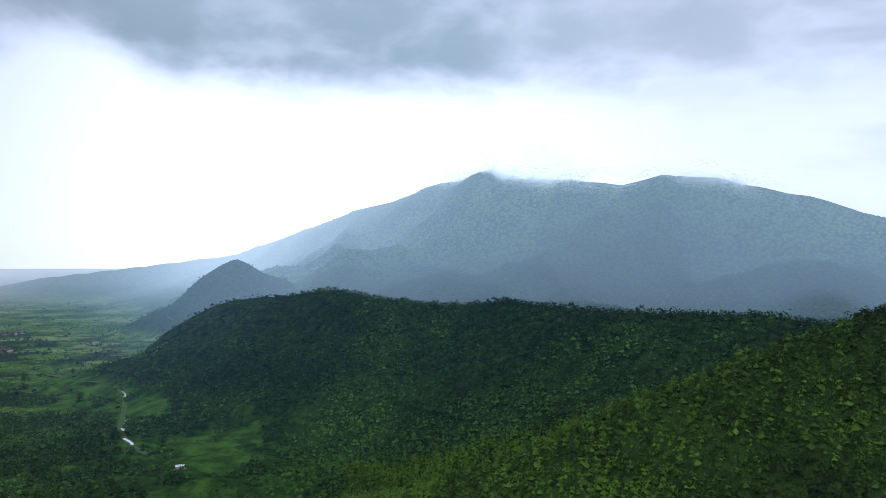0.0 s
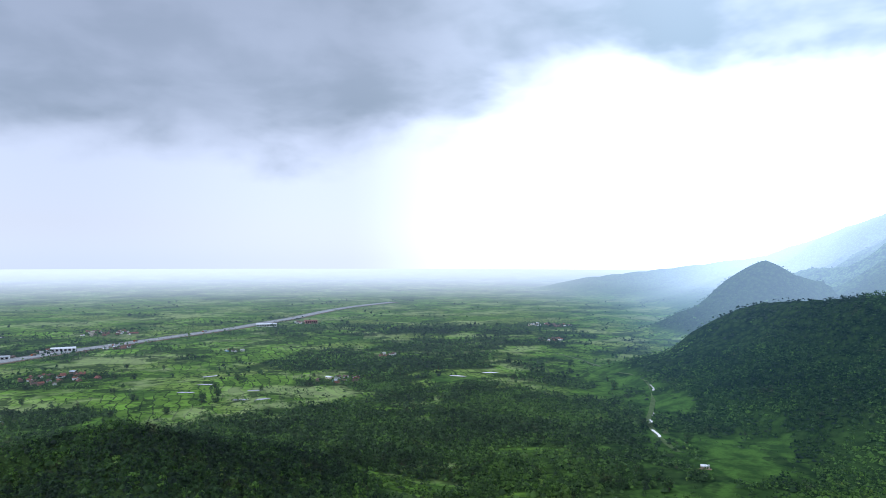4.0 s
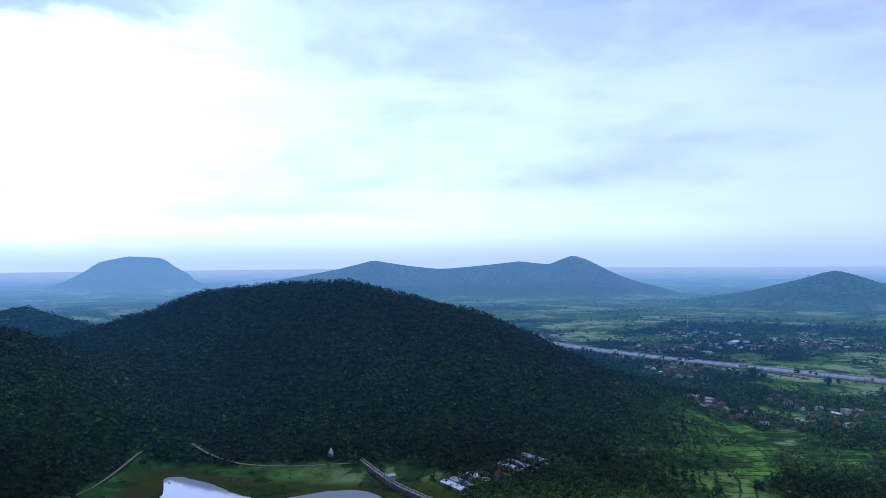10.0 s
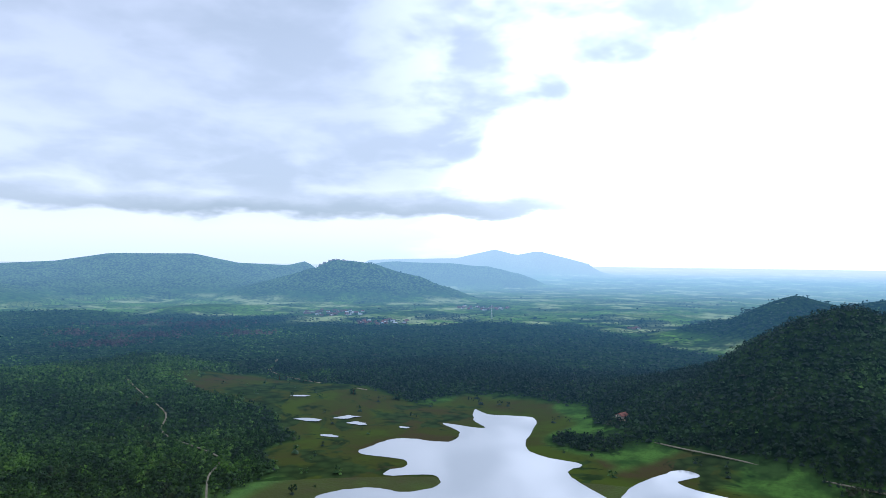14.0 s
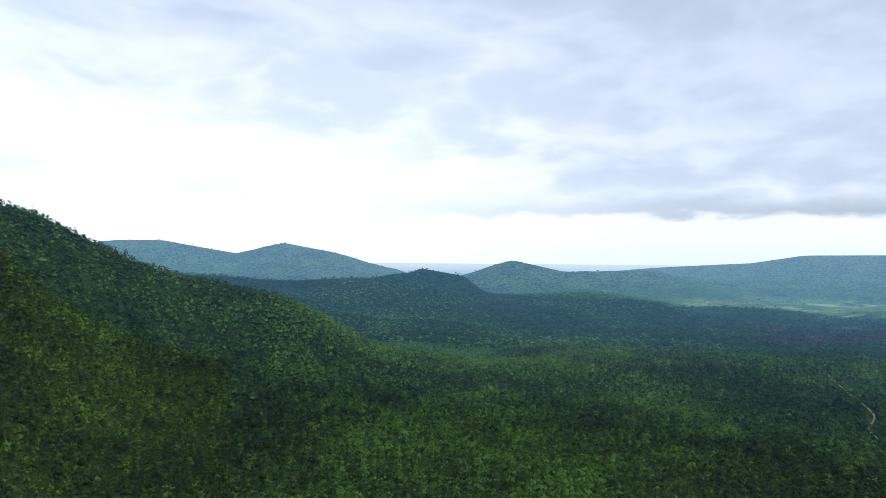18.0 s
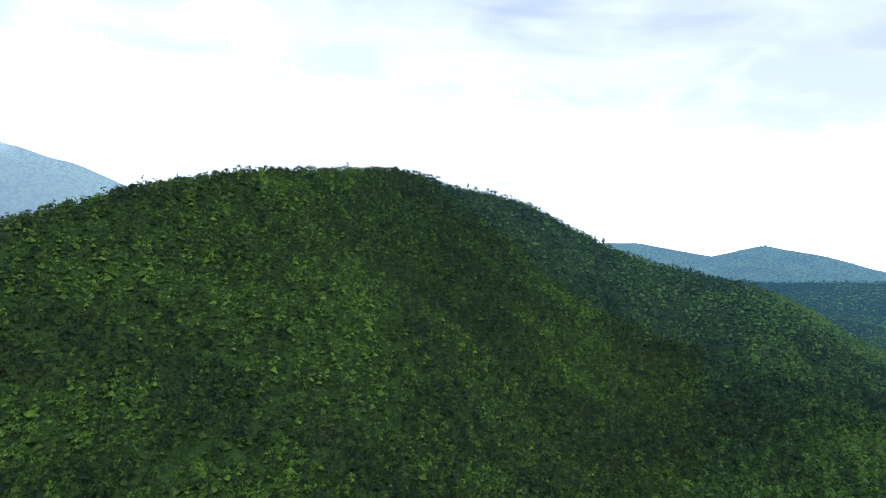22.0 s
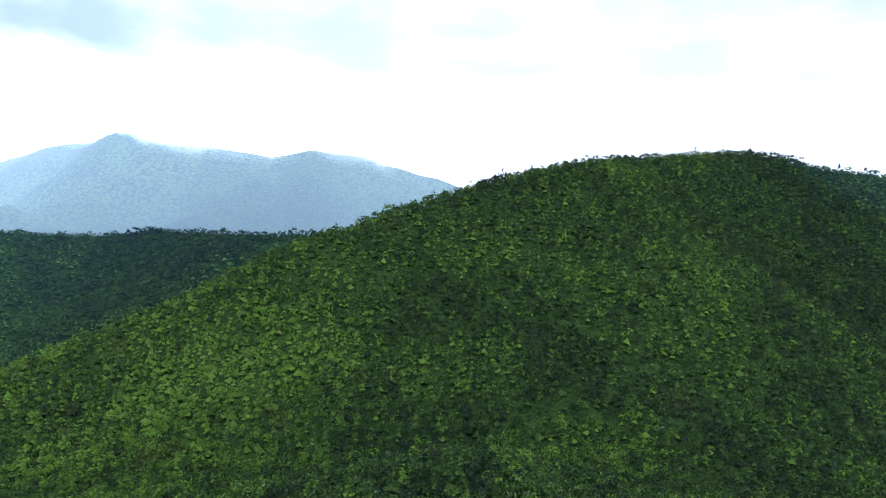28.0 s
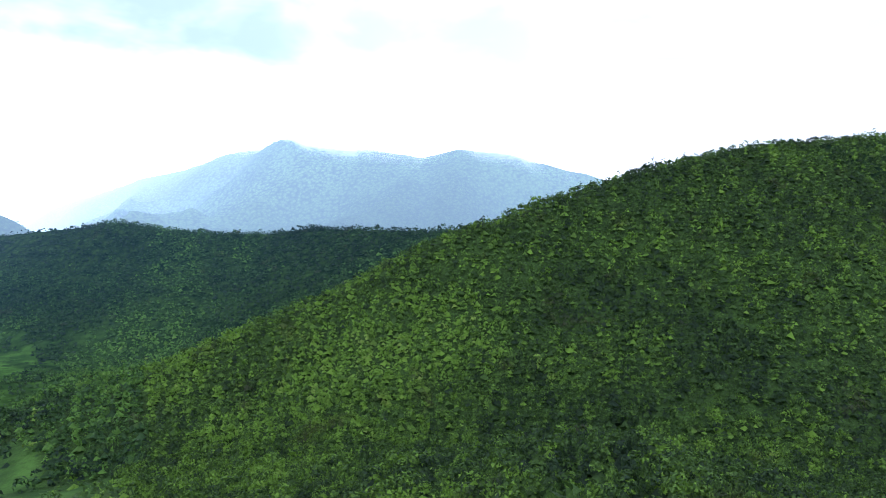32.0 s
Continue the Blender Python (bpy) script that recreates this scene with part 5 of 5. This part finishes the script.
shrine = thing("shrine", pose(-205, -482, ground_at(-205, -482), 0, 0, 20), "small white stepped shrine tower among trees", "shrine")
for k, (w, z0, z1) in enumerate(((3.8, -0.3, 0.6), (2.6, 0.6, 2.9), (2.2, 2.9, 4.0), (1.6, 4.0, 5.0), (1.0, 5.0, 5.8))):
    part("plinth" if k == 0 else "tier", cube(-w / 2, w / 2, -w / 2, w / 2, z0, z1, bevel=0.12), white_wash, shrine)
bm = bmesh.new()
bmesh.ops.create_cone(bm, segments=10, radius1=0.4, radius2=0.04, depth=1.1, cap_ends=True, matrix=Matrix.Translation((0, 0, 6.35)))
part("finial", bm, worn("gilt", (0.6, 0.42, 0.15), 0.4), shrine)
part("doorway", cube(-0.45, 0.45, -1.36, -1.28, 0.6, 2.2), dark_open, shrine)

x, y = -452, -2
pavilion = thing("hilltop_gateway", pose(x, y, ground_at(x, y) - 0.2, 0, 0, 60), "small white gateway on the wooded knoll", "gateway")
for s in (-1.8, 1.8):
    part("pillar", cube(s - 0.45, s + 0.45, -0.5, 0.5, 0, 4.4, bevel=0.05), white_wash, pavilion)
part("lintel", cube(-2.6, 2.6, -0.6, 0.6, 4.4, 5.3, bevel=0.06), white_wash, pavilion)
part("coping", cube(-2.9, 2.9, -0.8, 0.8, 5.3, 5.6), concrete, pavilion)

x, y = -199, 527
hut = thing("hut", pose(x, y, ground_at(x, y), 0, 0, 30) @ Matrix.Scale(0.75, 4), "lone hut with a pale roof in the scrub", "hut")
part("wall", cube(-4, 4, -2.6, 2.6, -0.4, 2.4), cream_wash, hut)
part("roof", gable(8, 5.2, 2.4, 3.6, 0.5), white_sheet, hut)
part("door", cube(-0.5, 0.5, -2.68, -2.6, 0, 2.0), dark_open, hut)
part("yard", cube(-8, 6, -7, -2.9, -0.5, 0.3), earth, hut, "bare red earth yard")


x, y = 176, -556
lodge = thing("lodge", pose(x, y, ground_at(x, y), 0, 0, 70), "small brown-roofed lodge among trees by the lake", "house")
part("wall", cube(-4.5, 4.5, -3, 3, -0.4, 2.8), cream_wash, lodge)
part("roof", gable(9, 6, 2.8, 4.6, 0.6), red_tile, lodge)
part("door", cube(-0.5, 0.5, 3.0, 3.08, 0, 2.0), dark_open, lodge)
part("yard", cube(-9, 9, 3.2, 13, -0.5, 0.3), earth, lodge, "bare red earth yard")


# ---- masts ----
def mast(x, y, high, label):
    ob = thing("radio_mast", pose(x, y, ground_at(x, y)), label, "mast", "radio masts")
    part("footing", cube(-1.6, 1.6, -1.6, 1.6, -0.6, 0.4), concrete, ob)
    for sx in (-1, 1):
        for sy in (-1, 1):
            bm = bmesh.new()
            foot, tip = Vector((sx * 1.3, sy * 1.3, 0.3)), Vector((sx * 0.4, sy * 0.4, high))
            m = Matrix.Translation((foot + tip) / 2) @ (tip - foot).to_track_quat("Z", "Y").to_matrix().to_4x4()
            bmesh.ops.create_cone(bm, segments=6, radius1=0.16, radius2=0.1, depth=(tip - foot).length, cap_ends=True, matrix=m)
            part("leg", bm, white_wash, ob)
    for k in range(1, 8):
        z, w = high * k / 8, 1.3 - 0.9 * k / 8
        bm = bmesh.new()
        for s in (-1, 1):
            box(bm, -w, w, s * w - 0.06, s * w + 0.06, z - 0.06, z + 0.06)
            box(bm, s * w - 0.06, s * w + 0.06, -w, w, z - 0.05, z + 0.05)
        part("brace", bm, white_wash if k % 2 else red_tile, ob)
    part("aerial", cube(-0.7, 0.7, -0.7, 0.7, high, high + 1.8, bevel=0.1), white_wash, ob)


mast(-1254, -994, 34, "tall lattice radio mast beyond the village")
mast(760, -1420, 30, "slim lattice radio mast among distant groves")


# ---- single trees ----
def big_tree(rr, spread, high, label, group):
    ob = thing("tree", Matrix(), label, "tree", group)
    bm = bmesh.new()
    bmesh.ops.create_cone(bm, segments=8, radius1=spread * 0.09, radius2=spread * 0.05, depth=high * 0.55, cap_ends=True, matrix=Matrix.Translation((0, 0, high * 0.27 - 0.2)))
    for k in range(4):
        a = k * 1.6 + rr.uniform(-0.4, 0.4)
        tip = Vector((math.cos(a) * spread * 0.5, math.sin(a) * spread * 0.5, high * 0.72))
        foot = Vector((0, 0, high * 0.42))
        m = Matrix.Translation((tip + foot) / 2) @ (tip - foot).to_track_quat("Z", "Y").to_matrix().to_4x4()
        bmesh.ops.create_cone(bm, segments=6, radius1=spread * 0.045, radius2=spread * 0.015, depth=(tip - foot).length, cap_ends=True, matrix=m)
    part("trunk", bm, bark, ob)
    g = np.random.RandomState(rr.randint(0, 9999))
    verts, tris, at = [], [], 0
    for k in range(9):
        a, q = rr.uniform(0, 6.28), spread * math.sqrt(rr.random()) * 0.62
        v, f, _ = clump(g, 26, 0.36, 0.9, 6)
        s = spread * rr.uniform(0.34, 0.5)
        verts.append(v * s + (math.cos(a) * q, math.sin(a) * q, high * rr.uniform(0.34, 0.78) - q * 0.12))
        tris.append(f + at)
        at += len(v)
    tris = np.concatenate(tris)
    me = mesh_from("crown", np.concatenate(verts), tris.ravel(), np.full(len(tris), 3), [leaf_plain], smooth=False)
    me.attributes.new("tree", "FLOAT", "POINT").data.foreach_set("value", np.full(at, rr.uniform(0.2, 0.6), np.float32))
    crown = new("crown", me)
    crown.parent = ob
    return ob


def single_trees():
    rr = random.Random(5)
    kinds = [big_tree(rr, 5.5, 9, "round dark green field tree", "field trees"), big_tree(rr, 4.2, 7.5, "small bushy field tree", "field trees"),
             big_tree(rr, 6.8, 10.5, "broad spreading dark field tree", "field trees"), big_tree(rr, 3.2, 8.5, "slender tall field tree", "field trees")]
    spots = [(-859, -512), (-833, -445), (-893, -400), (-801, -305), (-445, -197), (-505, -122), (-684, -31), (-866, -139), (-830, -55), (-569, 557), (-759, 263), (-526, 439), (-555, 460), (-573, 604), (-615, 70)]
    lone = [(-8, 776), (147, 607)]
    while len(spots) < 230:
        a, r = radians(rr.uniform(22, 150)), rr.uniform(430, 1150)
        x, y = -r * math.sin(a), r * math.cos(a)
        if ground_at(x, y) < 8 and line_distance(np.array([x]), np.array([y]), way)[0] > 24:
            spots.append((x, y))
    while len(spots) < 240:
        x, y = rr.uniform(330, 560), rr.uniform(-560, -330)
        if lake_distance(np.array([x]), np.array([y]))[0] > 15:
            spots.append((x, y))
    for k, (x, y) in enumerate(spots + lone):
        plan = kinds[k % 4] if k > 14 else kinds[(0, 2)[k % 2]]
        m = pose(x, y, ground_at(x, y) - 0.1, 0, 0, rr.uniform(0, 360)) @ Matrix.Scale(rr.uniform(0.75, 1.15), 4)
        if k < 4:
            kinds[k].matrix_basis = m
            continue
        ob = copy_thing(plan, m)
        ob.scale = m.to_scale()
        if k >= len(spots):
            tagged(ob, "lone tree standing proud of the ridge line", group="ridge trees")


single_trees()


# ---- traffic on the highway ----
def lorry(label, box_mat, long):
    ob = thing("lorry", Matrix(), label, "lorry", "highway traffic")
    part("cargo_box", cube(-long / 2, long / 2 - 2.4, -1.25, 1.25, 1.0, 3.6, bevel=0.06), box_mat, ob)
    cab = part("cab", cube(long / 2 - 2.2, long / 2, -1.2, 1.2, 0.6, 3.0, bevel=0.15), worn("cab_paint", (0.5, 0.16, 0.06), 0.4), ob)
    part("windscreen", cube(long / 2 - 0.02, long / 2 + 0.04, -1.0, 1.0, 1.8, 2.7), dark_open, cab)
    part("chassis", cube(-long / 2, long / 2 - 0.4, -0.9, 0.9, 0.55, 0.98), steel, ob)
    for x in (-long / 2 + 1.2, -long / 2 + 2.6, long / 2 - 1.4):
        for y in (-1.05, 1.05):
            bm = bmesh.new()
            bmesh.ops.create_cone(bm, segments=12, radius1=0.5, radius2=0.5, depth=0.3, cap_ends=True, matrix=Matrix.Translation((x, y, 0.5)) @ Matrix.Rotation(math.pi / 2, 4, "X"))
            part("wheel", bm, dark_open, ob)
    return ob


def traffic():
    rr = random.Random(3)
    kinds = [lorry("white-boxed lorry on the highway", white_wash, 10), lorry("brown tarpaulin lorry on the highway", earth, 9), lorry("grey lorry on the highway", grey_sheet, 12)]
    for k in range(18):
        i = 24 + k * 6 + rr.randint(0, 3)
        p, q = way[i], way[i + 1]
        d = (q - p) / np.linalg.norm(q - p)
        off = rr.choice((-6.2, 6.2, -10.2, 10.2))
        x, y = p[0] - d[1] * off, p[1] + d[0] * off
        near = way[max(i - 4, 0):i + 5]
        z = float(ground_height(near[:, 0].copy(), near[:, 1].copy()).mean()) + 1.16
        m = pose(x, y, z, 0, 0, math.degrees(math.atan2(d[1], d[0])) + (180 if off > 0 else 0))
        if k < 3:
            kinds[k].matrix_basis = m
        else:
            copy_thing(kinds[k % 3], m)


traffic()


# ---- cloud caught on the mountain ----
def mist():
    m = bpy.data.materials.new("thin_cloud")
    m.use_nodes = True
    n = Nodes(m.node_tree)
    m.node_tree.nodes.remove(m.node_tree.nodes["Principled BSDF"])
    place = n.tree.nodes.new("ShaderNodeNewGeometry").outputs["Position"]
    clear, front, through_it, white = (n.tree.nodes.new("ShaderNode" + k) for k in ("BsdfTransparent", "BsdfDiffuse", "BsdfTranslucent", "AddShader"))
    for shader in (front, through_it):
        shader.inputs["Color"].default_value = (0.8, 0.8, 0.8, 1)
    n.link(front.outputs[0], white.inputs[0])
    n.link(through_it.outputs[0], white.inputs[1])
    thick = n.math("MULTIPLY", attribute(n, "thick"), n.ramp(n.noise(n.mapped(place, scale=(1, 1, 1.6)), 0.009, 3, 0.5, 0.5), 0.34, 0.62))
    both = n.tree.nodes.new("ShaderNodeMixShader")
    n.link(thick, both.inputs[0])
    n.link(clear.outputs[0], both.inputs[1])
    n.link(white.outputs[0], both.inputs[2])
    n.link(both.outputs[0], n.tree.nodes["Material Output"].inputs[0])
    crest_line = rounded([q[:3] for q in HILLS["mountain"][6:17]], 8)
    for layer, (ahead, strength) in enumerate(((22, 0.8), (52, 0.5), (90, 0.3))):
        rows, cols = 14, len(crest_line)
        verts, thick_v = [], []
        for i in range(rows):
            v = i / (rows - 1)
            for j, p in enumerate(crest_line):
                away = np.array(p[:2]) / np.hypot(p[0], p[1])
                q = np.array(p[:2]) - away * (ahead + 30 * math.sin(v * 3.1))
                z = p[2] - 28 - ahead * 0.25 + v * 84
                verts.append((q[0], q[1], z))
                ends = min(j, cols - 1 - j) / (cols * 0.12)
                thick_v.append(strength * max(0.0, math.sin(math.pi * v)) ** 1.4 * min(1.0, ends))
        quads = [(i * cols + j, i * cols + j + 1, (i + 1) * cols + j + 1, (i + 1) * cols + j) for i in range(rows - 1) for j in range(cols - 1)]
        me = mesh_from("mountain_mist", verts, np.array(quads).ravel(), np.full(len(quads), 4), [m])
        me.attributes.new("thick", "FLOAT", "POINT").data.foreach_set("value", np.array(thick_v, np.float32))
        tagged(new("mountain_mist", me), "thin white cloud caught on the mountain top", "cloud", kind="stuff")


mist()


# ---- bare rock on a far hill top ----
rock_mat, rn, rs, rp = material("pale_pink_rock", 0.9)
rn.link(rn.mix(rn.ramp(rn.noise(rp, 0.12, 5), 0.35, 0.65), (0.20, 0.13, 0.11), (0.40, 0.28, 0.24)), rs.inputs["Base Color"])
# haze emission painted over the rock
paint_haze(rn, rs.outputs[0], rp)
rr = random.Random(9)
for k in range(6):
    x, y = 1612 - k * 12 + rr.uniform(-4, 4), -1772 - k * 9 + rr.uniform(-4, 4)
    bm = bmesh.new()
    bmesh.ops.create_icosphere(bm, subdivisions=2, radius=1)
    for v in bm.verts:
        v.co *= 1 + 0.45 * noise.noise(v.co * 1.7 + Vector((k * 3.1, 0, 0)))
    for v in bm.verts:
        v.co = Vector((v.co.x * 9, v.co.y * 9, v.co.z * (8 if k < 4 else 6)))
    me = bpy.data.meshes.new("rock_outcrop")
    bm.to_mesh(me)
    bm.free()
    me.materials.append(rock_mat)
    ob = tagged(new("rock_outcrop", me), "bare pale pink rock on the hill top", "rock", "hilltop rocks")
    ob.location = (x, y, float(sheet_height(np.array([x]), np.array([y]))[0]) - 2.5)
